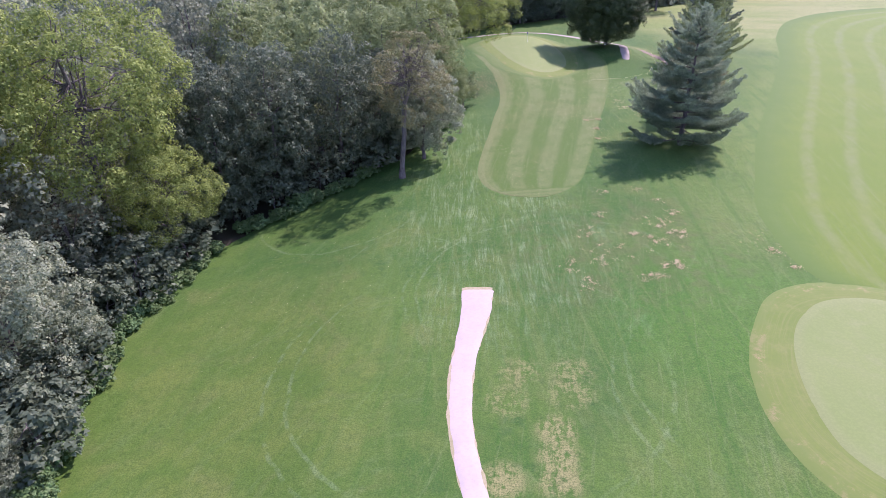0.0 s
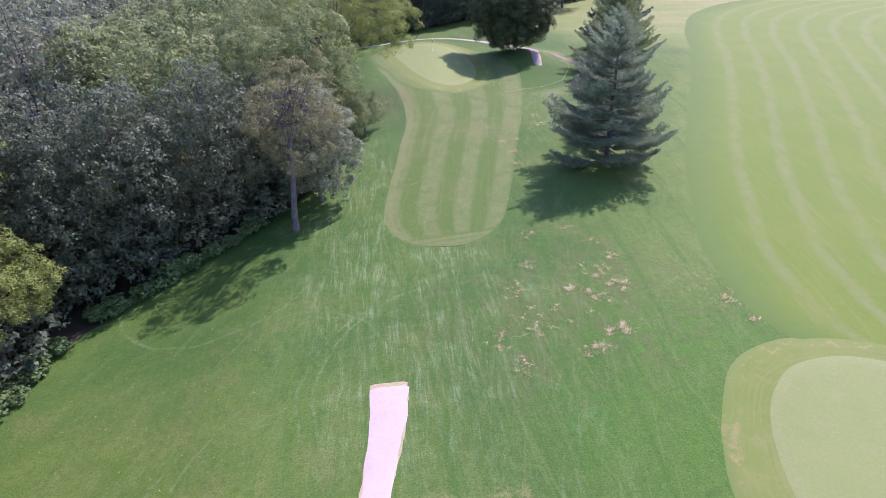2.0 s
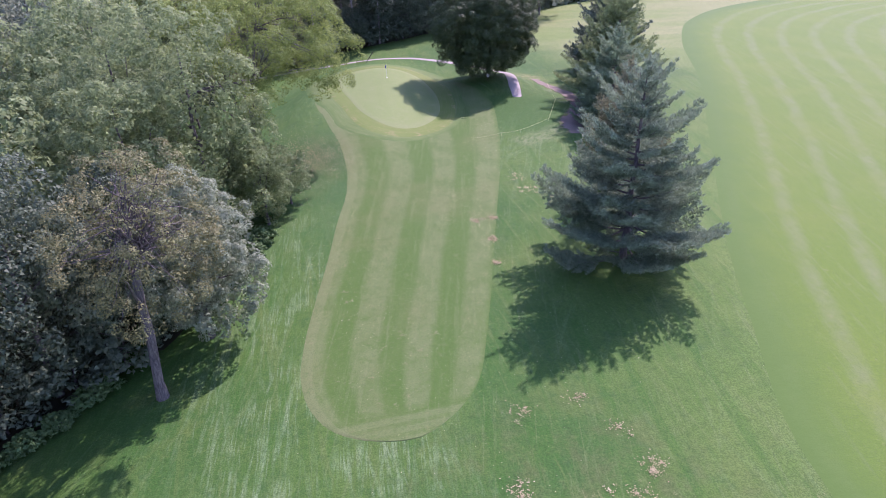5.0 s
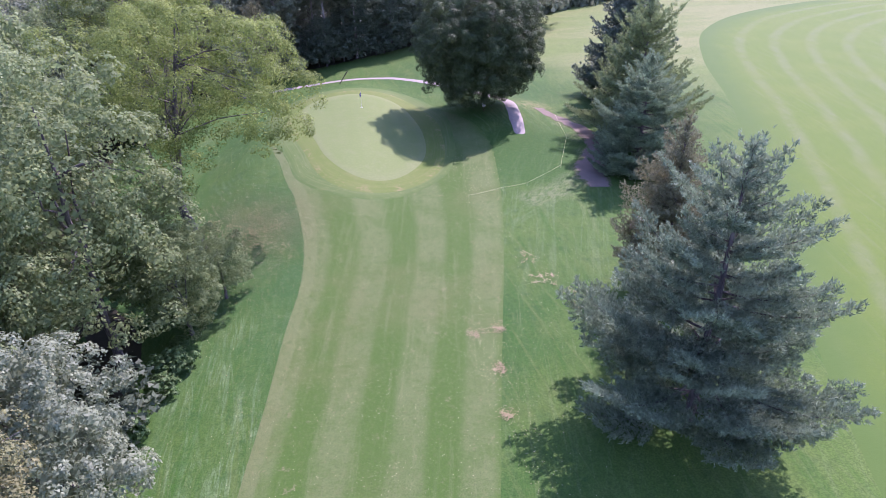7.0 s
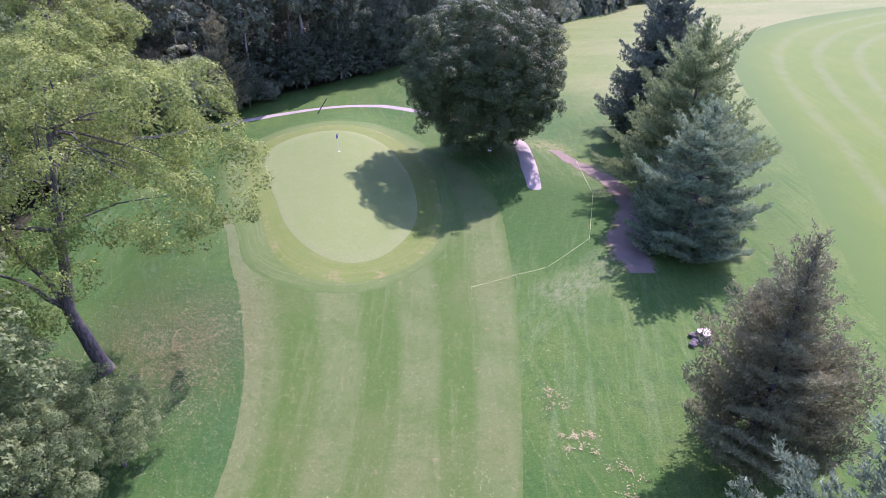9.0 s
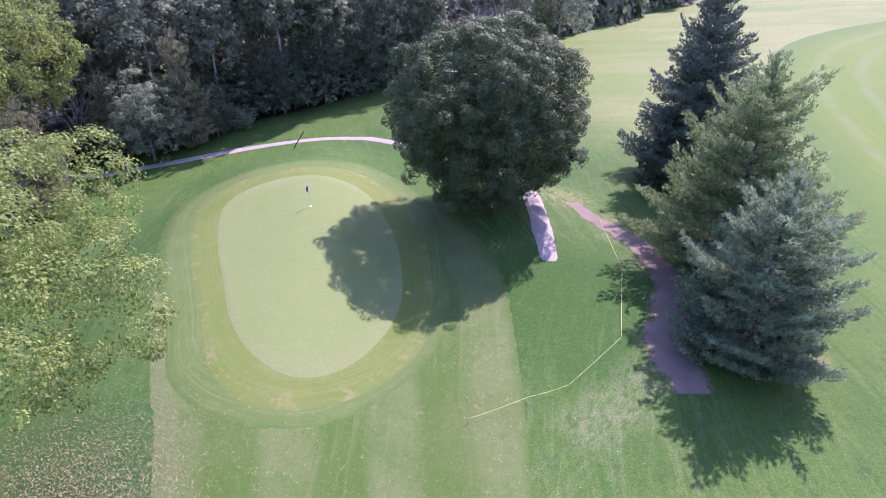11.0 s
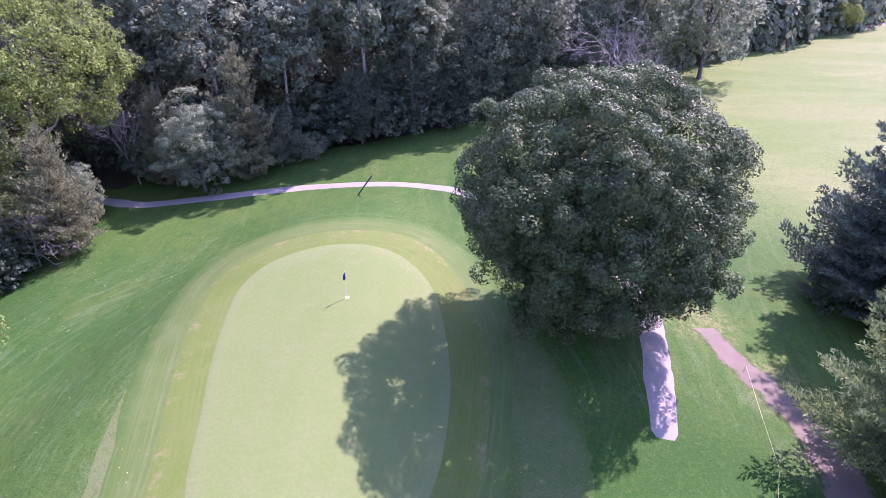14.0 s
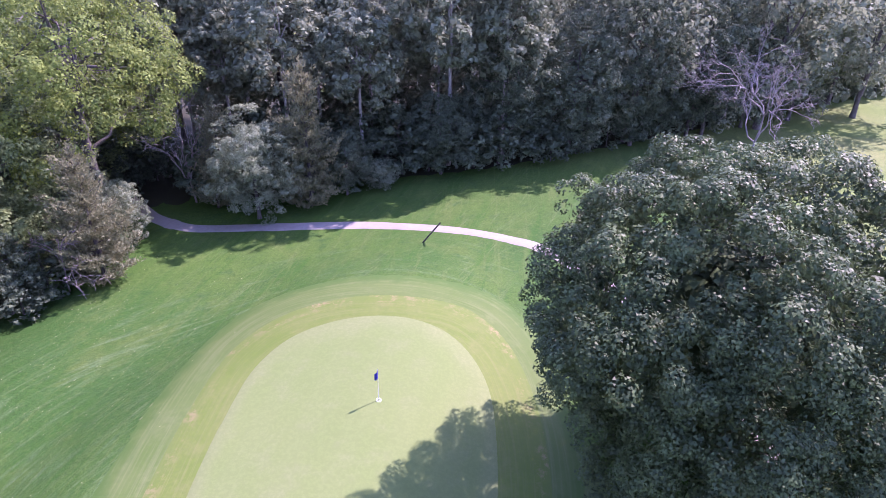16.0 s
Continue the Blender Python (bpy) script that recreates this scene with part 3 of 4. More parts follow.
def broadleaf(name, seed, h, r, clear, clumps, leaves, leaf, material, bark, label, category="tree", trunk=0.3, lean=(0.0, 0.0), shift=(0.0, 0.0),
              limbs=7, puff=0.3, thin=0.0, twigs=0, flat=1.0, low=-0.75, fork_at=None, square=2.0, core=34, gross=2.0, rag=1.0, scatter=0.6):
    """A broadleaved tree: tapered trunk, limbs, and a crown of leafy clumps with an uneven outline."""
    rng = np.random.default_rng(seed)
    root = tagged(new(name), label, category)
    fork = np.array([lean[0], lean[1], fork_at or clear + (h - clear) * 0.28])
    top = np.array([shift[0], shift[1], h * 0.86])
    path = np.concatenate([bend(np.array([0, 0, -0.5]), fork, 0, 6, rng, 0.05), bend(fork, top, 0, 6, rng, 0.2)[1:]])
    rad = trunk * np.interp(np.linspace(0, 1, len(path)), [0, 0.06, 0.5, 1], [1.5, 1.0, 0.75, 0.12])
    link_mesh("trunk", *tube(path, rad, 9), bark, root, "", True)
    mid = np.array([shift[0], shift[1], clear + (h - clear) * 0.5])
    axes = np.array([r, r, (h - clear) * 0.5])
    # clump centres, spread over the crown with a few inside
    k = np.arange(clumps)
    zz = 1 - (k + 0.5) / clumps * (1 - low)
    ang = k * 2.39996 + rng.normal(0, 0.25, clumps)
    d = np.stack([np.sqrt(np.maximum(0, 1 - zz ** 2)) * np.cos(ang), np.sqrt(np.maximum(0, 1 - zz ** 2)) * np.sin(ang), zz], -1)
    d = d * (np.sum(np.abs(d) ** square, axis=1) ** (-1 / square))[:, None]
    lump = np.array([noise.noise(Vector(q) * 1.7 + Vector((seed * 3.1, 0, 0))) for q in d])
    if thin:
        reach = 0.78 + 0.32 * lump + rng.uniform(-0.16, 0.12, clumps)
        reach = np.minimum(np.where(rng.random(clumps) < 0.18, reach * 0.6, reach), 1.0)
    else:
        reach = np.minimum(0.80 + 0.06 * (1 - rag) + rag * (0.30 * lump + rng.uniform(-0.20, 0.18, clumps)), 1.02)
    c = mid + d * axes * reach[:, None]
    c[:, 2] = np.maximum(c[:, 2], clear * 0.75)
    keep = rng.random(clumps) >= thin * 0.5
    c, d = c[keep], d[keep]
    cr = r * puff * rng.uniform(0.65, 1.25, len(c))
    for j in range(limbs):
        goal = c[rng.integers(len(c))]
        s = rng.uniform(0.46, 0.85)
        start = path[int(s * (len(path) - 1))]
        goal = start + (goal - start) * 0.9
        if goal[2] < start[2] - 1:
            goal[2] = start[2] + 0.5
        p = bend(start, goal, rng.uniform(-0.3, 0.8), 7, rng, 0.12)
        link_mesh("limb", *tube(p, trunk * np.linspace(0.42, 0.06, 7), 6), bark, root, "", True)
    if twigs:
        bits = []
        for j in range(twigs):
            goal = c[rng.integers(len(c))] + rng.normal(0, 0.5, 3)
            s = rng.uniform(0.62, 0.98)
            start = path[int(s * (len(path) - 1))]
            bits.append(tube(bend(start, goal, rng.uniform(-0.2, 0.7), 6, rng, 0.15), trunk * np.linspace(0.16, 0.02, 6), 4))
        tagged(link_mesh("twig_work", *joined(bits), bark, root), kind="stuff")
    # each clump carries tufts on its open side, and each tuft a skin of hanging leaves
    per_clump = 8
    who = np.repeat(np.arange(len(c)), per_clump)
    dirs = unit(rng, len(who)) + 0.45 * d[who] + [0, 0, 0.25]
    dirs /= np.linalg.norm(dirs, axis=1)[:, None]
    tuft = c[who] + dirs * (cr[who] * rng.uniform(0.62, 0.98, len(who)))[:, None] * [1, 1, 0.85 * flat]
    open_air = np.ones(len(who), bool)
    for k in range(len(c)):
        open_air &= (who == k) | (np.sum((tuft - c[k]) ** 2, axis=1) > (0.66 * cr[k]) ** 2)
    tuft, grow = tuft[open_air], dirs[open_air]
    tr = cr[who][open_air] * rng.uniform(0.28, 0.54, len(tuft))
    pick = rng.choice(len(tuft), leaves, p=tr ** 2 / np.sum(tr ** 2))
    out = unit(rng, leaves) + 0.55 * grow[pick] + [0, 0, 0.2]
    out /= np.linalg.norm(out, axis=1)[:, None]
    normal = out + unit(rng, leaves) * scatter + [0, 0, 0.5]
    way = np.cross(out, unit(rng, leaves)) + out * 0.4 + [0, 0, -0.4]
    way /= np.linalg.norm(way, axis=1)[:, None]
    size = leaf * rng.uniform(0.65, 1.3, leaves)
    pos = tuft[pick] + out * (tr[pick] * rng.uniform(0.72, 1.06, leaves))[:, None] * [1, 1, 0.8]
    # sprays deep inside each clump, which close the crown
    m = len(c) * core
    deep = np.repeat(np.arange(len(c)), core)
    away = unit(rng, m)
    spot = c[deep] + away * (cr[deep] * rng.uniform(0.2, 0.62, m))[:, None]
    big = leaf * gross * rng.uniform(0.8, 1.2, m)
    if not thin:
        k = 150 + leaves // 14
        inward = unit(rng, k)
        spot = np.concatenate([spot, mid + inward * axes * rng.uniform(0.3, 0.74, (k, 1)) * [1, 1, 0.95]])
        away = np.concatenate([away, inward])
        big = np.concatenate([big, r * rng.uniform(0.05, 0.08, k)])
    pos = np.concatenate([pos, spot])
    way = np.concatenate([way, np.cross(away, unit(rng, len(away)))])
    normal = np.concatenate([normal, away])
    size = np.concatenate([size, big])
    v, f = slips(pos, way, normal, size, size * 0.8)
    link_mesh("crown", v, f, material, root)
    return root


def conifer(name, seed, h, r, clear, whorls, per, blade_n, needle, material, bark, label, rise=0.1, droop=0.25, shape=0.8, trunk=0.25,
            jut=0.2, spread=0.7, category="conifer", width=0.1, wing=0.42, gap=0.3, bare=0.3, widest=0.12, plume=(0.20, 0.11)):
    """A conifer: straight trunk, whorled branches that sag and turn up at their tips, side sprays, tufts of needles."""
    rg = np.random.default_rng(seed)
    root = tagged(new(name), label, category)
    path = bend(np.array([0, 0, -0.5]), np.array([0, 0, h * 0.985]), 0, 10, rg, 0.03)
    link_mesh("trunk", *tube(path, trunk * np.linspace(1.15, 0.06, 10), 8), bark, root, "", True)
    wood, pos, aim, dense = [], [], [], []
    for i in range(whorls):
        f = i / (whorls - 1)
        z0 = clear + (h * 0.985 - clear) * f ** 0.95
        n = max(4, int(round(per * (1 - 0.4 * f))))
        for j in range(n):
            a = 2 * math.pi * (j + rg.uniform(-0.4, 0.4)) / n + i * 1.3
            full = r * (max(0.02, 1 - f) ** shape) * min(1.0, 0.7 + 0.3 * f / widest) * rg.uniform(1 - jut * 2, 1 + jut)
            full = max(full, 0.45)
            out = np.array([math.cos(a), math.sin(a), 0])
            lat = np.array([-out[1], out[0], 0])
            z = z0 + rg.uniform(-0.35, 0.35)
            lift = rise + 0.9 * f ** 2 + rg.normal(0, 0.06)
            t = np.linspace(0, 1, 8)
            curve = z + full * (lift * t - droop * t * (1 - t) * 1.6 + 0.16 * t ** 4)
            swing = rg.normal(0, 0.08) * full
            p = out * (full * t)[:, None] + lat * (swing * t ** 2)[:, None]
            p[:, 2] = curve
            wood.append(tube(p, np.linspace(0.011 * full + 0.02, 0.006, 8), 4))
            for q in np.arange(bare * (1 - 0.8 * f), 1.0001, gap / full):
                here = np.array([np.interp(q, t, p[:, k]) for k in range(3)])
                nxt = np.array([np.interp(min(1, q + 0.1), t, p[:, k]) for k in range(3)])
                ahead = nxt - here if q < 0.95 else p[-1] - p[-2]
                ahead = ahead / (np.linalg.norm(ahead) + 1e-9)
                pos.append(here)
                aim.append(ahead)
                reach = wing * full * min(1.0, (1.08 - q) * 1.9) * rg.uniform(0.7, 1.15)
                for sgn in (-1, 1):
                    w = gap * rg.uniform(0.6, 1.0)
                    while w < reach:
                        pos.append(here + (lat * sgn * 0.8 + ahead * 0.6) * w + [0, 0, 0.05 * w ** 2 - 0.08 * w])
                        aim.append(lat * sgn * 0.6 + ahead * 0.9)
                        w += gap
    # leader
    for q in np.linspace(0.93, 1.0, 6):
        pos.append(np.array([0, 0, h * q]))
        aim.append(np.array([0, 0, 1.0]))
    tagged(link_mesh("branch_work", *joined(wood), bark, root), kind="stuff")
    pos, aim = np.asarray(pos), np.asarray(aim)
    aim = np.repeat(aim / (np.linalg.norm(aim, axis=1)[:, None] + 1e-9), blade_n, 0)
    n = len(aim)
    pos = np.repeat(pos + rg.normal(0, 0.06, pos.shape) + [0, 0, plume[1] * 0.5], blade_n, 0) + aim * rg.normal(0, plume[0], (n, 1)) + rg.normal(0, plume[1], (n, 3))
    way = aim * 0.8 + unit(rg, n) * spread + [0, 0, 0.5]
    way /= np.linalg.norm(way, axis=1)[:, None]
    size = needle * rg.uniform(0.7, 1.3, n)
    v, f = slips(pos + way * (size * 0.4)[:, None], way, unit(rg, n), size, size * width * 2)
    link_mesh("needles", v, f, material, root)
    return root


def bare_tree(name, seed, h, material, label, spread=0.55, levels=4, trunk=0.22, category="dead tree", taper=0.68):
    """A leafless tree of forking branches."""
    rng = np.random.default_rng(seed)
    root = tagged(new(name), label, category)
    bits = []

    def grow(a, way, length, rad, level):
        b = a + way * length
        p = bend(a, b, rng.uniform(-0.05, 0.1) * length, 5, rng, 0.03 * length)
        bits.append((level, tube(p, np.linspace(rad, rad * 0.6, 5), 5)))
        if level < levels:
            for _ in range(3 if level else 5):
                w = way + rng.normal(0, spread, 3)
                grow(p[rng.integers(2, 5)], w / np.linalg.norm(w), length * rng.uniform(0.5, 0.8), rad * taper, level + 1)

    grow(np.array([0, 0, -0.3]), np.array([0.05, 0, 1.0]), h * 0.4, trunk, 0)
    link_mesh("trunk", *bits[0][1], material, root, "", True)
    tagged(link_mesh("branch_work", *joined([b for lv, b in bits if lv]), material, root), kind="stuff")
    return root


def stand(ob, x, y, turn=0.0, size=1.0, sink=0.0):
    ob.matrix_basis = pose(x, y, float(ground_z(x, y)) - sink, 0, 0, turn) @ Matrix.Scale(size, 4)
    return ob


def again(ob, x, y, turn=0.0, size=1.0, tall=1.0):
    return copy_thing(ob, pose(x, y, float(ground_z(x, y)) - 0.05, 0, 0, turn) @ Matrix.Diagonal((size, size, size * tall, 1)))


# ---- the land ----
def spread_axis(lo, hi, step, end):
    mid = np.arange(lo, hi + step, step)
    out, d = [], step
    x = mid[-1]
    while x < end:
        d *= 1.35
        x += d
        out.append(x)
    out = np.array(out)
    return np.concatenate([(lo + mid[-1] - out)[::-1] , mid, out])


gx, gy = spread_axis(-60, 130, 1.5, 2600), spread_axis(-20, 240, 1.5, 2600)
X, Y = np.meshgrid(gx, gy)
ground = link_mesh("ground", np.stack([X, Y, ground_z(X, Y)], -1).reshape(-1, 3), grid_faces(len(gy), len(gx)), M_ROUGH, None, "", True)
tagged(ground, "rolling rough grass with mower streaks and dry patches", "ground", kind="structure")

# mown approach strip, rounded at its near end
ys = np.concatenate([65.9 + 8.0 * np.linspace(0, 1, 18) ** 2, np.linspace(74.8, 142, 70)])
lx = np.interp(ys, [65.9, 66.0, 66.4, 67.1, 68.0, 69.4, 71, 73.9, 78, 83, 88.5, 96, 102.5, 107, 110.5, 114, 118.4, 121.3, 125.5, 130, 137.7, 142], [11.2, 10.3, 8.7, 7.3, 6.1, 5.2, 4.5, 4.1, 4.5, 5.4, 6.5, 7.7, 9.1, 9.55, 9.4, 9.0, 8.1, 7.6, 6.8, 6.3, 5.1, 4.7])
rx = np.interp(ys, [65.9, 66.0, 66.4, 67.1, 68.0, 69.4, 71, 73.9, 79, 87, 95, 98.4, 106.8, 113.5, 118, 123.2, 127, 132, 138, 142], [11.6, 12.2, 13.1, 14.2, 15.3, 16.5, 17.3, 18.3, 20.0, 22.4, 24.9, 26.0, 28.5, 30.3, 31.3, 32.4, 33.0, 32.4, 30.5, 28.5])
k = np.ones(3) / 3
lx[1:-1], rx[1:-1] = np.convolve(lx, k, "valid"), np.convolve(rx, k, "valid")
tagged(sheet("approach", np.stack([lx, ys], -1), np.stack([rx, ys], -1), 0.035, M_STRIP, 24), "pale striped approach turf leading to the green", "approach")

edge = spline([(47, 37.5), (37, 41.5), (32.4, 48), (32.4, 55), (33.6, 62), (37.4, 71), (43.3, 84), (56.7, 109), (71, 136), (83, 163), (99, 188), (124, 207), (165, 220), (230, 228)], 190)
far_edge = spline([(53, 36.5), (62, 39), (70, 48), (76, 58), (84, 70), (94, 84), (106, 104), (118, 124), (131, 143), (148, 160), (175, 173), (205, 180), (245, 185)], 190)
tagged(sheet("fairway", edge, far_edge, 0.03, M_FAIR, 40), "bright striped fairway turf curving away", "fairway")


tagged(patch("collar", [(9.0, 117.6), (8.0, 122.5), (6.5, 130), (5.2, 137.7), (4.7, 145), (6.6, 149.6), (11.5, 151.8), (18.5, 152.6), (23.6, 152.0), (27.2, 148.0), (29.0, 142), (29.8, 136), (29.3, 130), (28.2, 124.5), (26.2, 119.2), (22.6, 115.6), (17.6, 113.4), (12.2, 114.2)], 0.048, M_COLLAR), "pale mown collar turf round the fringe", "collar")
tagged(patch("fringe", [(9.7, 125.5), (8.4, 131.5), (7.5, 138), (7.4, 143.2), (9.2, 147), (13.5, 149.4), (18.7, 150.2), (22, 150.0), (25, 147.4), (27.2, 142), (28.2, 136), (28.0, 131.5), (27.2, 125.5), (25.6, 120.4), (23.2, 117.4), (19.9, 115.4), (16, 114.6), (13.1, 115.6), (11, 119.0)], 0.06, M_FRINGE), "yellowish fringe turf round the putting green", "fringe")
tagged(patch("green", [(11.4, 127.9), (10.5, 132.8), (10.0, 137.5), (10.0, 141.2), (11.3, 144.3), (14.4, 146.5), (18.2, 147.2), (21.5, 146.1), (23.9, 143), (25.1, 138), (25.5, 132), (24.7, 125.5), (22.6, 121), (19.6, 118.0), (16.5, 117.3), (14.0, 119.2), (12.3, 123)], 0.085, M_GREEN), "smooth pale putting green", "green")
tagged(patch("practice_fringe", [(24, 40), (27, 44.3), (30.3, 46.2), (34, 46.7), (38, 45.9), (43, 43), (46.6, 37), (47.2, 30), (44, 22.5), (37, 18.2), (29, 18.8), (23.8, 22), (21.4, 26), (20.9, 30.5), (21.6, 34.6), (22.7, 37.5)], 0.06, M_FRINGE), "yellowish fringe turf round the practice green", "fringe")
tagged(patch("practice_green", [(26.7, 39.4), (28.4, 41.7), (31, 43.8), (34, 44.5), (37, 44.1), (40.4, 42), (43.4, 37.6), (44, 31.6), (41.6, 25.6), (36.6, 21.8), (30.6, 21.4), (26.2, 23.7), (24.2, 26.6), (23.9, 29.6), (24.4, 33.2), (25.4, 36.6)], 0.085, M_GREEN), "smooth pale practice green", "green")

tagged(trail("path_verge", [(3.15, 48.1), (2.65, 43.3), (1.65, 38.4), (1.2, 34), (1.35, 29.4), (1.95, 25.3), (3, 20), (5.3, 10), (8, -5)], [3.5, 3.05, 2.45, 2.3, 2.1, 2.0, 2.0, 2.0, 2.0, 2.0, 2.0, 2.0, 2.0], 0.02, M_EDGE, 200, 0.06), "ragged dry verge beside the path", "verge")
tagged(trail("cart_path", [(3.2, 47.8), (2.65, 43.3), (1.65, 38.4), (1.2, 34), (1.35, 29.4), (1.95, 25.3), (3, 20), (5.3, 10), (8, -5)], [3.3, 2.75, 2.15, 2.0, 1.8, 1.7, 1.7, 1.7, 1.7, 1.7, 1.7, 1.7, 1.7], 0.045, M_PATH, 120, 0.03), "pale pinkish concrete cart path with a flared end", "path")
tagged(trail("back_path", [(36.65, 127.9), (37.4, 132), (38.1, 135.9), (38.7, 141), (36.6, 147.5), (32, 154.8), (26.4, 160.0), (23.3, 161.2), (20.1, 161.8), (15.7, 162.2), (10.1, 162.5), (4.6, 162.0), (-0.8, 161.2), (-6.4, 160.8), (-11.5, 163.4), (-18, 169)], [1.7, 1.85, 1.6, 1.5, 1.6, 1.5, 1.4], 0.045, M_PATHBACK, 150, 0.03), "pale worn cart path curving behind the green", "path")
tagged(trail("dirt_track", [(40.5, 112.7), (40.9, 114.9), (41.3, 117), (43.2, 120.5), (45, 124.2), (45.6, 128), (45, 131), (43.4, 134.4), (42.2, 138)], [3.2, 4.4, 3.4, 2.8, 2.8, 3.0, 2.6, 1.8], 0.03, M_TRACK, 80, 0.15, 12), "purplish bare soil track under the spruces", "track")

# ---- single trees ----
pine = stand(conifer("pine_tree", 11, 17.4, 8.2, 1.2, 17, 7, 26, 0.24, M_PINE, M_BARK, "tall full white pine with blue-green needles on open grass", 0.08, 0.20, 0.66, 0.3, 0.22, gap=0.31, bare=0.30, wing=0.34, width=0.14, spread=1.0, plume=(0.09, 0.06)), 31.9, 80.8, 20)
cedar = stand(conifer("cedar_tree", 12, 13.6, 4.5, 0.5, 24, 8, 16, 0.20, M_CEDAR, M_BARK, "brownish olive cedar with an uneven outline beside a stump", 0.36, 0.12, 0.80, 0.25, 0.34, 1.0, "conifer", 0.18, 0.5, 0.30, 0.3, plume=(0.10, 0.07)), 37.4, 94.4, 70)
spruce = stand(conifer("spruce_tree", 13, 12.6, 6.6, 0.5, 15, 8, 25, 0.24, M_SPRUCE, M_BARK, "silvery blue spruce beside the dirt track", 0.04, 0.22, 0.70, 0.25, 0.2, gap=0.32, bare=0.28, wing=0.35, spread=0.95, width=0.15, plume=(0.09, 0.055)), 46.2, 115.8, 130)
pine_b = stand(conifer("pine_tree", 14, 16.8, 8.0, 0.8, 17, 8, 15, 0.34, M_PINEB, M_BARK, "yellowish green pine behind the blue spruce", 0.12, 0.18, 0.68, 0.27, 0.22, gap=0.41, bare=0.26, wing=0.36, width=0.15, spread=0.95, plume=(0.12, 0.07)), 50.8, 125.5, 30)
spruce_c = stand(conifer("spruce_tree", 15, 20.0, 7.4, 0.5, 24, 8, 15, 0.38, M_DUSK, M_BARK, "tall dark spruce at the end of the row", -0.04, 0.22, 0.72, 0.3, 0.2, gap=0.46, bare=0.22, width=0.16, spread=0.9, plume=(0.12, 0.07)), 57.0, 142.2, 80)

maple = stand(broadleaf("maple_tree", 21, 15.6, 7.7, 0.7, 300, 190000, 0.150, M_MAPLE, M_BARK, "large dense dark green maple beside the putting green", "tree", 0.42, shift=(-1.1, -0.8), limbs=9, puff=0.185, low=-0.95, square=2.6, core=150, gross=1.6, rag=0.5, scatter=0.85), 35.0, 139.2, 0, 1.0, 0.0)
thin_tree = stand(broadleaf("thinning_tree", 22, 19.0, 5.0, 6.0, 130, 21000, 0.145, M_BROWN, M_BARK, "thinning tree with brown leaves and a tall bare trunk", "tree", 0.34, (0.6, 0), (1.6, 0.3), limbs=12, puff=0.22, thin=0.7, twigs=110, core=0), -5.2, 74.4, 0)
grey_tree = stand(broadleaf("oak_tree", 23, 13.5, 4.6, 1.2, 110, 40000, 0.18, M_GREY, M_BARK, "grey-green oak beside the thinning tree", "tree", 0.25, limbs=6, puff=0.23, low=-0.9), -2.6, 80.5, 0)
leaning = stand(broadleaf("cottonwood_tree", 24, 22.5, 9.6, 6.5, 150, 92000, 0.16, M_LIGHT, M_BARK, "tall cottonwood with a leaning forked trunk and yellow-green leaves", "tree", 0.5, (-1.1, 0.3), (1.6, 0.8), limbs=5, puff=0.22, thin=0.35, twigs=22, low=-0.68, fork_at=5.0, core=10, gross=1.6), 0.4, 110.9, 0)

# ---- kinds of woodland tree, each built once ----
OAKS = [broadleaf("oak_tree", 30 + k, h, r, 1.0, 110, 18000, 0.305, M_OAK, M_BARK, "dark grey-green oak at the edge of the wood", "tree", 0.3, limbs=6, puff=0.26, low=-0.93, core=20, gross=1.6)
        for k, (h, r) in enumerate(((20, 6.5), (19, 6.0), (21.5, 7.0)))]
INNER = [broadleaf("oak_tree", 35 + k, h, r, 1.5, 80, 4600, 0.48, M_ASPEN, M_BARK, "dark oak standing inside the wood", "tree", 0.3, limbs=4, puff=0.27, low=-0.9, core=14, gross=1.3)
         for k, (h, r) in enumerate(((21, 6.2), (19, 5.6)))]
PALE = [broadleaf("oak_tree", 38 + k, h, r, 0.6, 110, 30000, 0.235, M_GREY, M_BARK, "pale grey-green oak at the edge of the open slope", "tree", 0.3, limbs=6, puff=0.26, low=-0.95, core=20, gross=1.6)
        for k, (h, r) in enumerate(((18, 6.4), (17, 6.0)))]
LIGHT = broadleaf("willow_tree", 44, 20, 6.2, 1.5, 90, 10000, 0.42, M_WILLOW, M_BARK, "soft yellow-green willow inside the wood", "tree", 0.3, limbs=4, puff=0.27, low=-0.9, core=14, gross=1.3)
WILLOWS = [broadleaf("willow_tree", 40 + k, h, r, 1.0, 100, 28000, 0.225, M_WILLOW, M_BARK, "soft green willow leaning over the grass", "tree", 0.32, limbs=6, puff=0.26, low=-0.9, core=20, gross=1.6)
           for k, (h, r) in enumerate(((21, 6.2), (18, 5.4)))]
COTTON = broadleaf("cottonwood_tree", 50, 24, 9.0, 4.0, 150, 42000, 0.235, M_LIGHT, M_BARK, "tall cottonwood with yellow-green leaves and bare lower limbs", "tree", 0.45, limbs=10, puff=0.22, thin=0.3, twigs=30, core=10, gross=1.6)
TALL = [broadleaf("tall_wood_tree", 60 + k, h, r, 8.5, 70, 7000, 0.44, M_ASPEN, M_BARKPALE, "tall slender tree with a pale trunk in the dark wood", "tree", 0.2, limbs=4, puff=0.27, twigs=8, core=10)
        for k, (h, r) in enumerate(((22, 4.2), (24, 4.6)))]
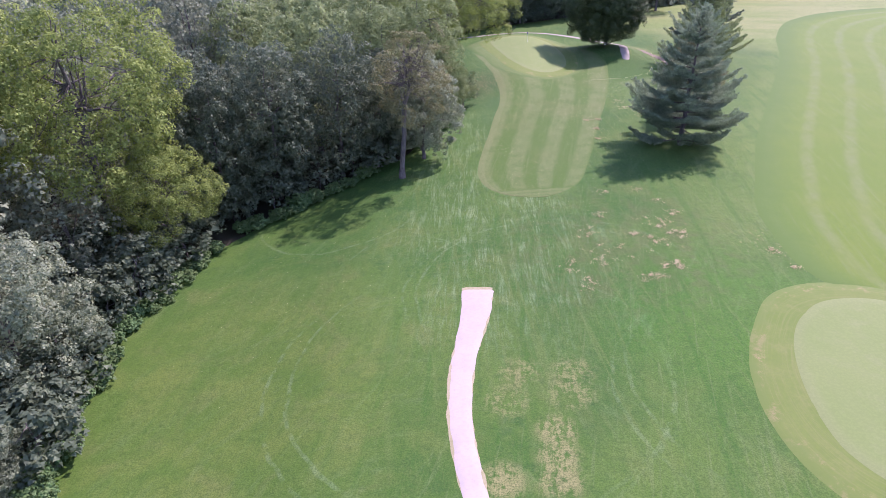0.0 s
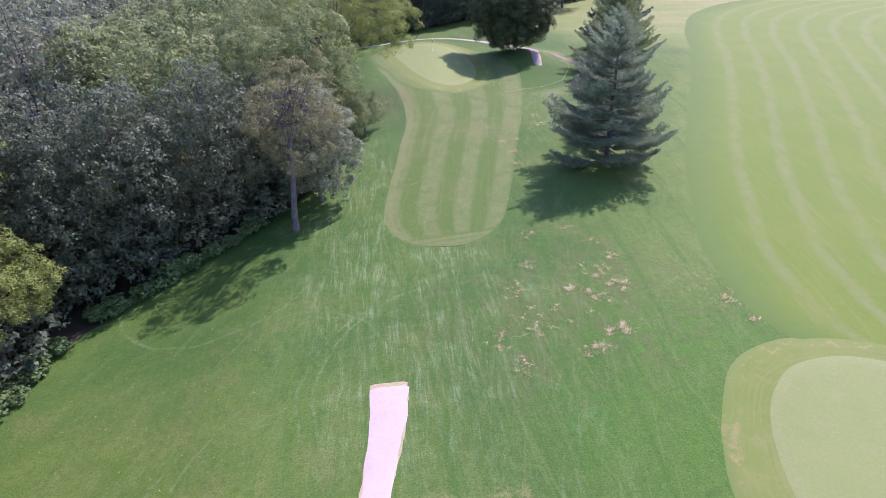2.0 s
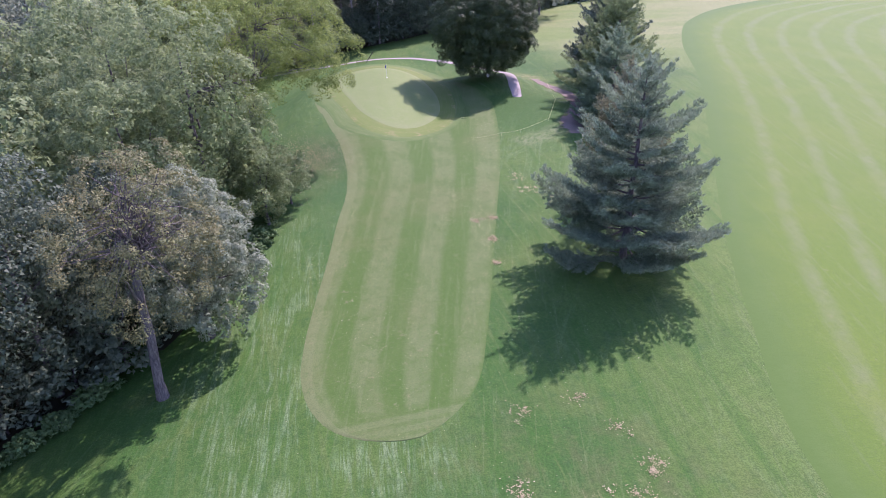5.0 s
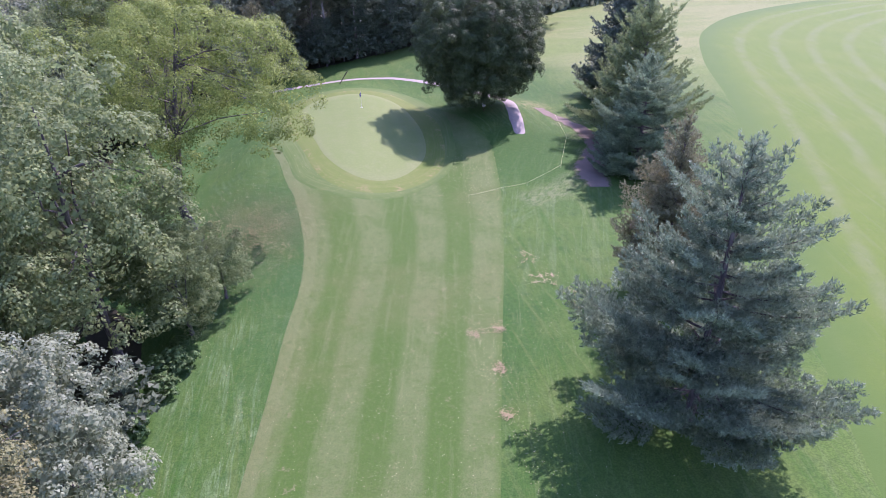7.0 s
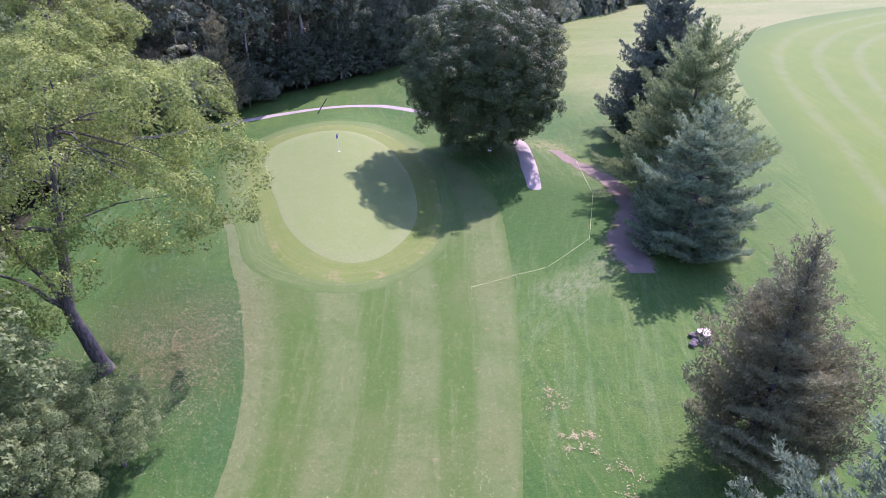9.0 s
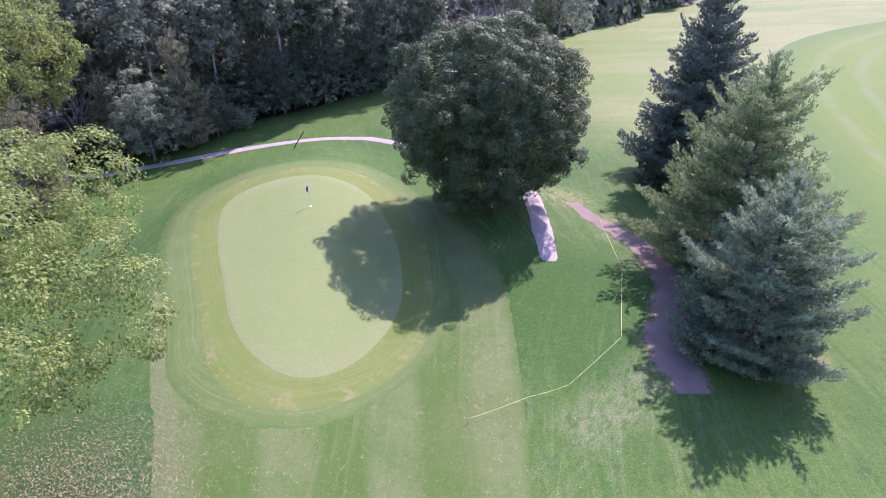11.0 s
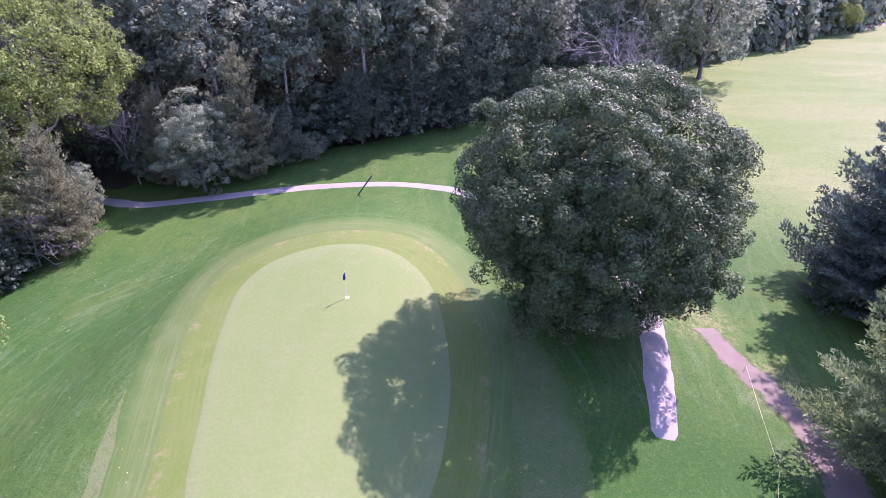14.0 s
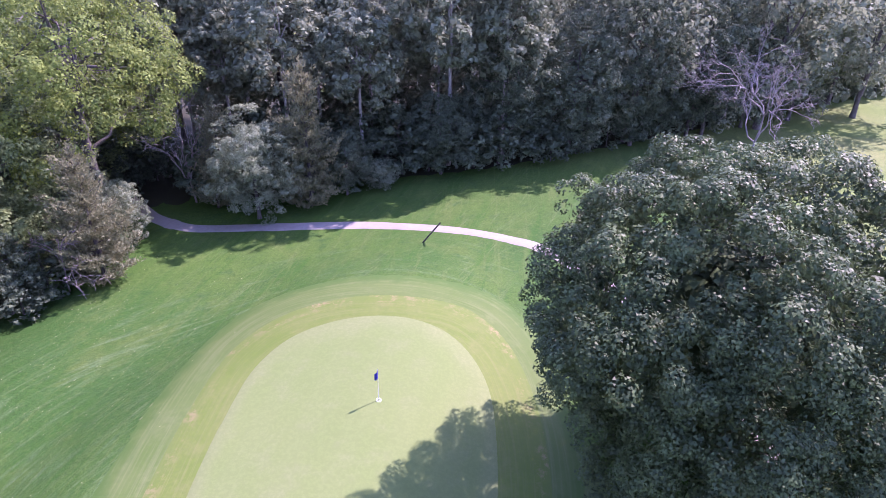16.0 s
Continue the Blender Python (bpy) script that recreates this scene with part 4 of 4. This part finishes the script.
UNDER = [broadleaf("sapling", 65 + k, h, r, 0.1, 30, 1100, 0.40, M_OAK, M_BARK, "leafy dark sapling filling the foot of the wood", "tree", 0.1, limbs=3, puff=0.32, low=-0.8, core=6)
         for k, (h, r) in enumerate(((5.5, 2.6), (7.5, 3.0)))]
CEDARS = conifer("cedar_tree", 70, 10.5, 3.4, 0.4, 18, 7, 12, 0.28, M_CEDAR, M_BARK, "olive brown cedar at the edge of the back wood", 0.3, 0.1, 0.6, 0.2, 0.28, 1.0, "conifer", 0.18, 0.5, 0.42, 0.25, plume=(0.12, 0.08))
BUSHES = [broadleaf("shrub", 80 + k, h, r, 0.1, 30, 1000, 0.28, M_SHRUB, M_BARK, "leafy green shrub at the foot of the wood", "shrub", 0.06, limbs=3, puff=0.38, low=-0.4, core=6)
          for k, (h, r) in enumerate(((1.6, 1.2), (2.4, 1.5)))]

rng = random.Random(5)
standing = set()


def place_first(kind, x, y, turn, size, tall):
    """The first of a kind stands itself; the others are copies."""
    tagged(kind, group=kind["category"] + "s of the wood")
    if kind.name in standing:
        return again(kind, x, y, turn, size, tall)
    standing.add(kind.name)
    kind.matrix_basis = pose(x, y, float(ground_z(x, y)) - 0.05, 0, 0, turn) @ Matrix.Diagonal((size, size, size * tall, 1))
    return kind


# floor sheets of both woods; their dark colour includes the tree shade
tagged(sheet("wood_floor", spline([(-44, 31), (-60, 60), (-66, 100), (-70, 165)], 60), spline([(-30.5, 29), (-29, 34), (-30.3, 45), (-26.6, 57), (-14, 73.5), (-4.5, 81), (-1.5, 98), (-10, 112), (-14, 140), (-14, 165)], 60), 0.02, M_FLOOR_SHADED, 30), "leaf-strewn floor of the wood, tree shade in its dark colour", "wood floor")
tagged(sheet("wood_floor_back", spline([(-60, 240), (40, 245), (75, 248)], 40), spline([(-24, 167), (-6, 165), (6, 170), (26, 178), (60, 207), (76, 223)], 40), 0.02, M_FLOOR_SHADED, 24), "leaf-strewn floor of the back wood, tree shade in its dark colour", "wood floor")

# the wood along the open slope: its front row, then the rows behind
for kind, x, y, size, tall in ((PALE[0], -29.6, 27.5, 0.45, 0.8), (PALE[1], -32.0, 37.5, 0.88, 0.98), (PALE[0], -34.4, 47, 0.8, 0.9), (COTTON, -35.5, 60, 1.18, 1.0), (COTTON, -28.6, 58.6, 0.55, 0.85),
                               (OAKS[1], -26.2, 69, 0.85, 1.1), (OAKS[0], -20.6, 73, 0.9, 1.08), (OAKS[2], -13.2, 77.6, 0.82, 1.06), (OAKS[1], -8.6, 84, 0.8, 0.98), (OAKS[2], -22, 79, 0.9, 1.05),
                               (OAKS[0], -31, 74, 1.0, 1.0), (LIGHT, -18, 88, 1.0, 1.05), (WILLOWS[1], -8.5, 91, 1.0, 1.05), (WILLOWS[0], -3.8, 96.5, 1.05, 1.0),
                               (WILLOWS[1], -1.8, 102.5, 0.75, 0.75), (WILLOWS[1], 1.0, 98.3, 0.52, 0.9), (WILLOWS[0], 3.3, 102.2, 0.36, 0.8), (WILLOWS[0], -11, 101, 1.0, 1.05), (COTTON, -47, 56, 1.0, 1.05), (INNER[0], -45, 74, 1.1, 1.1), (INNER[0], -41, 47, 1.0, 0.9),
                               (INNER[1], -38, 68, 0.8, 0.9), (INNER[0], -39, 37, 1.0, 0.85), (INNER[1], -37, 28, 0.9, 0.8), (INNER[1], -44, 86, 1.1, 1.1), (INNER[1], -30, 86, 1.05, 1.05), (INNER[0], -36, 53, 0.7, 0.8)):
    place_first(kind, x, y, rng.uniform(0, 360), size, tall)
for j in range(9):
    for i in range(3):
        x, y = -20 - 9 * i + rng.uniform(-2, 2), 96 + 9 * j + rng.uniform(-2, 2)
        if j < 1 and i < 1:
            continue
        place_first((OAKS[j % 3] if j % 2 else WILLOWS[0]) if i == 0 and j > 3 else LIGHT if j < 5 and i < 2 else INNER[(i + j) % 2], x, y, rng.uniform(0, 360), rng.uniform(0.9, 1.1), rng.uniform(0.9, 1.05))

for j in range(9):
    place_first(INNER[j % 2], -54 + rng.uniform(-2, 2), 34 + 11 * j + rng.uniform(-2, 2), rng.uniform(0, 360), 1.1, 0.95)

# the back wood
for kind, x, y, size, tall in ((COTTON, -14.5, 161, 0.9, 1.0), (WILLOWS[1], -15, 152, 0.6, 0.8), (CEDARS, -8.4, 152, 1.05, 1.0), (OAKS[1], -13.5, 147.5, 0.5, 0.8), (OAKS[2], -18.5, 142, 0.6, 0.8), (CEDARS, -4.6, 165.5, 0.9, 1.0),
                               (PALE[1], -0.2, 163.2, 0.72, 0.95), (PALE[1], -10.2, 156.6, 0.5, 0.95), (OAKS[1], 6.6, 168.8, 0.5, 0.75), (CEDARS, 3.9, 166.2, 1.05, 1.15), (PALE[0], 9.5, 170.5, 0.62, 0.8), (OAKS[1], 15.0, 174.5, 0.6, 0.8), (OAKS[0], 21, 179, 0.8, 0.95),
                               (OAKS[2], 28, 182, 0.85, 0.95), (OAKS[1], 35, 186, 0.9, 1.0), (OAKS[0], 42, 191, 0.85, 1.0), (OAKS[2], 49.5, 196.5, 0.8, 0.95), (PALE[0], 54.0, 202, 0.8, 0.95), (WILLOWS[0], 58, 208, 0.8, 0.9), (OAKS[1], 66, 215, 0.6, 0.8)):
    place_first(kind, x, y, rng.uniform(0, 360), size, tall)
for j in range(4):
    for i in range(13):
        x = -22 + 7.2 * i + rng.uniform(-1.5, 1.5)
        y = 174 + 6.5 * j + max(0.0, x - 12) * 0.58 + rng.uniform(-1.5, 1.5)
        place_first(TALL[(i + j) % 2] if j in (0, 1) and x < 22 else INNER[i % 2], x, y, rng.uniform(0, 360), rng.uniform(0.9, 1.1), rng.uniform(0.9, 1.05))

# saplings that close the foot of both woods
for a, b, n in (((-34, 48), (-33, 66), 6), ((-30, 62), (-24, 74), 5), ((-18, 166), (-24, 180), 5), ((-20, 172), (12, 180), 11), ((-14, 184), (20, 192), 8), ((-28, 30), (-31, 45), 6), ((-31, 47), (-27.5, 60), 5), ((-26, 66), (-11, 78.5), 5), ((-9, 78), (-2, 90), 5), ((-12, 146), (-13, 160), 4), ((-9, 167), (8, 172), 8), ((8, 173), (28, 180), 8), ((28, 181), (62, 210), 13), ((-10, 172), (60, 214), 18)):
    for j in range(n):
        f = (j + rng.uniform(0.2, 0.8)) / n
        place_first(UNDER[j % 2], a[0] + (b[0] - a[0]) * f + rng.uniform(-1, 0.5), a[1] + (b[1] - a[1]) * f, rng.uniform(0, 360), rng.uniform(0.75, 1.15), rng.uniform(0.8, 1.1))

# shrubs along both wood edges
for a, b, n in (((-25.3, 27), (-28.8, 45), 15), ((-28.2, 46), (-24.4, 61), 17), ((-22.8, 64), (-9, 76.5), 18), ((-12, 150), (-9, 160), 4), ((-1, 88), (2.4, 101), 5)):
    for j in range(n):
        f = (j + rng.uniform(0.1, 0.9)) / n
        place_first(BUSHES[j % 2], a[0] + (b[0] - a[0]) * f + rng.uniform(-1.2, 0.2), a[1] + (b[1] - a[1]) * f, rng.uniform(0, 360), rng.uniform(0.6, 1.1), rng.uniform(0.7, 1.1))

dead = stand(bare_tree("dead_tree", 90, 16.0, M_DEAD, "leafless purplish grey dead tree leaning out of the back wood", 0.6, 6, 0.14, taper=0.64), 46.8, 181.5, 30)
snag = stand(bare_tree("dead_tree", 91, 12.5, M_DEAD, "small bleached dead tree among the cedars", 0.42, 4, 0.12), -8.2, 166.0, 200)
twigs_low = stand(bare_tree("dead_tree", 92, 7.5, M_DEAD, "low purplish grey dead tree beside a cedar", 0.6, 4, 0.08), -10.6, 150.4, 60)

# bare ground and two young trees at the far end of the field
tagged(patch("bare_ground", [(106.5, 246.5), (112, 245.6), (119, 249.0), (129, 257.5), (127, 263), (119, 259), (111, 253)], 0.05, M_SOIL, 6, 48), "purplish bare soil at the end of the hayfield", "soil")
for x, y, turn in ((111.4, 244.3, 40), (108.9, 243.6, 200)):
    place_first(COTTON, x, y, turn, 0.26, 0.9)

# hedge and woods far off
def far_wood(name, line, n, tall, seed, label, material=M_OAK):
    rg = np.random.default_rng(seed)
    c = spline(line, n)
    pos, nor, size = [], [], []
    for p in c:
        hgt, rad = tall * rg.uniform(0.7, 1.15), tall * rg.uniform(0.3, 0.42)
        m = 300
        d = unit(rg, m)
        d[:, 2] = np.abs(d[:, 2])
        q = np.array([p[0] + rg.normal(0, 2), p[1] + rg.normal(0, 2), float(ground_z(p[0], p[1]))])
        pos.append(q + d * [rad, rad, hgt] * rg.uniform(0.75, 1.08, (m, 1)))
        nor.append(d + unit(rg, m) * 0.6)
    pos, nor = np.concatenate(pos), np.concatenate(nor)
    s = rg.uniform(1.1, 2.1, len(pos))
    v, f = blades(pos, np.cross(nor, unit(rg, len(pos))), nor, s, s * 0.7)
    return tagged(link_mesh(name, v, f, material), label, "woods", kind="stuff")


far_wood("far_hedge", [(62, 214), (76, 227), (92, 238), (108, 249), (124, 262)], 60, 12.0, 100, "row of bushy trees along the far field", M_ASPEN)
far_wood("left_woods", [(-62, 40), (-66, 90), (-64, 140), (-70, 190), (-50, 225), (-90, 230), (-95, 150), (-95, 70)], 60, 19.0, 102, "deep canopy of the wood behind its edge")
far_wood("far_woods", [(-60, 250), (0, 290), (80, 330), (190, 370), (300, 330), (380, 240)], 70, 20.0, 101, "distant belt of dark woods")


# ---- small things ----
def flakes(name, spots, material, label, seed, size=(0.04, 0.10), torn=0):
    """Fallen leaves and dead tufts lying loose on the turf; torn breaks each spot into small clusters."""
    rg = np.random.default_rng(seed)
    xy = []
    for x, y, sx, sy, n in spots:
        p = np.stack([rg.normal(x, sx, n), rg.normal(y, sy, n)], -1)
        if torn:
            hubs = np.stack([rg.normal(x, sx, torn), rg.normal(y, sy, torn)], -1)
            p = hubs[rg.integers(torn, size=n)] + rg.normal(0, 1, (n, 2)) * rg.uniform(0.05, 0.28, (n, 1)) * rg.uniform(0.6, 1.6, (n, 1))
        xy.append(p)
    xy = np.concatenate(xy)
    n = len(xy)
    pos = np.concatenate([xy, (ground_z(xy[:, 0], xy[:, 1]) + 0.055)[:, None]], 1)
    s = rg.uniform(*size, n)
    v, f = blades(pos, unit(rg, n) * [1, 1, 0.1], unit(rg, n) * 0.2 + [0, 0, 1], s, s * 0.7)
    return tagged(link_mesh(name, v, f, material), label, "fallen leaves", kind="stuff")


flakes("leaf_litter", ((6.0, 111.2, 2.9, 2.9, 9000), (0.0, 114.5, 3.0, 3.0, 3000), (5.5, 107, 3.0, 4.0, 1600), (9, 100, 5.0, 9.0, 500)), M_LITTER, "tan fallen leaves scattered under the leaning cottonwood", 200, (0.04, 0.095))
patches = [(x, y, s * 0.7, s * 0.7, n * 3) for x, y, s, n in ((18.3, 66.4, 0.5, 40), (24.6, 60.3, 0.8, 90), (23.9, 55.8, 0.9, 130), (21.2, 49.8, 0.7, 160), (21.1, 54.1, 1.1, 120), (16.7, 60.7, 0.6, 50), (14.8, 56.8, 0.8, 70),
                                                    (19.5, 56.2, 0.5, 50), (18.6, 48.0, 0.8, 100), (11.9, 50.0, 0.9, 60), (13.4, 47.6, 0.8, 70), (14.7, 51.1, 0.8, 60), (22.5, 58, 1.6, 120), (17, 53, 2.5, 90), (22.3, 66.6, 0.3, 30),
                                                    (24, 63.5, 0.4, 30), (31.5, 52, 0.5, 60), (32, 49, 0.5, 50), (21.6, 84, 0.25, 60), (22.3, 88, 0.3, 80), (23.4, 92, 0.3, 70), (21.6, 92, 0.4, 60), (29, 97.5, 1.0, 90), (30.5, 94, 0.9, 60), (28.5, 101, 0.7, 50))]
flakes("dry_leaf_patches", patches, M_LITTER, "patches of dry tan leaves on the rough grass", 201, (0.04, 0.13), 9)
flakes("scattered_leaves", ((16, 92, 6, 13, 1500), (21.5, 88, 0.4, 7, 260), (22.8, 90, 0.4, 8, 260), (28, 100, 2.5, 6, 260), (28, 117, 1.6, 3.5, 350), (12, 102, 7, 10, 1500), (9, 112, 3, 6, 500), (-14, 52, 5, 7, 260), (-2, 140, 5, 8, 250), (-6, 147, 3, 4, 150)), M_SPECK, "pale yellow leaves scattered over the turf", 202, (0.035, 0.075))


def rod(name, a, b, r, material, parent, label="", sides=8):
    return link_mesh(name, *tube(np.linspace(np.asarray(a, float), np.asarray(b, float), 3), [r, r, r], sides), material, parent, label, True)


def box(name, size, at, material, parent, label="", bevel=0.01):
    bm = bmesh.new()
    bmesh.ops.create_cube(bm, size=1.0)
    bmesh.ops.scale(bm, vec=size, verts=bm.verts)
    bmesh.ops.translate(bm, vec=at, verts=bm.verts)
    bmesh.ops.bevel(bm, geom=bm.edges[:], offset=bevel, segments=2, affect="EDGES")
    return part(name, bm, material, parent, label)


def flagstick(x, y):
    z = float(ground_z(x, y)) + 0.085
    root = tagged(new("flagstick"), "white flagstick with a blue flag standing in the hole", "golf flag")
    root.location = (x, y, z)
    rod("pole", (0, 0, -0.1), (0, 0, 2.15), 0.018, M_WHITE, root)
    u, w = np.meshgrid(np.linspace(0, 1, 9), np.linspace(0, 1, 6), indexing="ij")
    v = np.stack([-0.12 * u + 0.03 * np.sin(5 * u), -0.16 * u + 0.05 * np.sin(7 * u + 1), 2.13 - 0.52 * w - 0.28 * u * (1 - w * 0.4)], -1).reshape(-1, 3)
    f = grid_faces(9, 6)
    cloth = link_mesh("flag", np.concatenate([v, v + [0.012, -0.012, 0]]), np.concatenate([f, f[:, ::-1] + len(v)]), M_BLUE, root, "limp blue flag", True)
    a = np.linspace(0, 2 * math.pi, 20, endpoint=False)
    ring = np.stack([np.cos(a), np.sin(a)], -1)
    v = np.concatenate([np.concatenate([ring * r, np.full((20, 1), h)], 1) for r, h in ((0.09, -0.06), (0.09, 0.012), (0.14, 0.014), (0.15, -0.02))])
    link_mesh("cup_rim", v, grid_faces(4, 20, True), M_WHITE, root, "white hole rim", True)
    return root


flagstick(18.1, 138.8)


def rope_fence(points):
    """Low rope strung between short stakes."""
    root = tagged(new("rope_fence"), "low pale yellow rope strung between short stakes", "rope fence")
    root.location = (points[0][0], points[0][1], float(ground_z(*points[0])))
    base = np.array(root.location)
    tops = []
    for x, y in points:
        z = float(ground_z(x, y))
        rod("stake", np.array([x, y, z - 0.2]) - base, np.array([x + 0.03, y, z + 0.42]) - base, 0.02, M_ROPE, root)
        tops.append(np.array([x, y, z + 0.38]) - base)
    for a, b in zip(tops, tops[1:]):
        link_mesh("rope", *tube(bend(a, b, -0.06, 8, np.random.default_rng(1)), [0.009] * 8, 6), M_ROPE, root, "", True)
    return root


rope_fence([(26.4, 113.2), (30.3, 114.1), (33.1, 114.6), (38.3, 118.3), (42.1, 126.3), (43.5, 134.0)])


def tree_sign(x, y):
    z = float(ground_z(x, y))
    root = tagged(new("hole_sign"), "small white sign on a short post before the maple", "sign")
    root.location = (x, y, z)
    box("post", (0.08, 0.06, 1.0), (0, 0.05, 0.4), M_WOOD, root)
    box("board", (0.42, 0.04, 0.46), (0, 0, 0.85), M_WHITE, root, "white board")
    box("mark", (0.16, 0.012, 0.20), (0, -0.024, 0.85), M_DARK, root, "dark bar", 0.002)
    return root


tree_sign(34.0, 135.5)


def stump(x, y):
    z = float(ground_z(x, y))
    root = tagged(new("tree_stump"), "freshly cut pale stump with rough dark bark", "stump")
    root.location = (x, y, z)
    rg = np.random.default_rng(7)
    a = np.linspace(0, 2 * math.pi, 22, endpoint=False)
    wob = 1 + 0.12 * np.sin(3 * a + 0.5) + rg.normal(0, 0.03, 22)
    rows = [(0.85, -0.2), (0.72, 0.05), (0.55, 0.3), (0.5, 0.62), (0.47, 0.64)]
    v = np.concatenate([np.stack([np.cos(a) * r * wob, np.sin(a) * r * wob, np.full(22, h)], -1) for r, h in rows])
    link_mesh("bark", v, grid_faces(5, 22, True), M_BARK, root)
    v = np.concatenate([np.stack([np.cos(a) * r * wob, np.sin(a) * r * wob, np.full(22, 0.645 + 0.03 * (1 - r)) + rg.normal(0, 0.004, 22)], -1) for r in (0.475, 0.3, 0.15, 0.01)])
    link_mesh("cut_face", v, grid_faces(4, 22, True), M_CUT, root, "pale cut face")
    return root


stump(40.7, 104.2)


def wood_chunk(x, y, seed):
    rg = np.random.default_rng(seed)
    bm = bmesh.new()
    bmesh.ops.create_icosphere(bm, subdivisions=2, radius=0.28)
    for vert in bm.verts:
        vert.co *= 1 + 0.35 * noise.noise(vert.co * 4 + Vector((seed, 0, 0)))
        vert.co.z *= 0.7
    me = bpy.data.meshes.new("wood_chunk")
    bm.to_mesh(me)
    bm.free()
    me.materials.append(M_BARK)
    ob = tagged(new("wood_chunk", me), "broken grey chunk of wood beside the stump", "wood")
    ob.location = (x, y, float(ground_z(x, y)) + 0.12)
    ob.rotation_euler = (0, 0, rg.uniform(0, 6))
    return ob


for k, (x, y) in enumerate(((39.9, 104.0), (40.1, 104.6), (39.6, 103.7))):
    wood_chunk(x, y, k + 1)


def slim_pole(x, y, dx, dy, h):
    z = float(ground_z(x, y))
    root = tagged(new("leaning_pole"), "thin dark wooden pole leaning over the back path", "pole")
    root.location = (x, y, z)
    rod("shaft", (0, 0, -0.3), (dx, dy, h), 0.07, M_WOOD, root)
    return root


slim_pole(16.1, 159.0, 1.6, 0.2, 1.9)


def marker(x, y):
    z = float(ground_z(x, y))
    root = tagged(new("marker_post"), "short wooden post with a white top at the wood edge", "post")
    root.location = (x, y, z)
    box("shaft", (0.22, 0.22, 1.2), (0, 0, 0.5), M_WOOD, root)
    box("cap", (0.26, 0.26, 0.3), (0, 0, 1.22), M_WHITE, root, "white painted top")
    return root


marker(-5.3, 165.0)
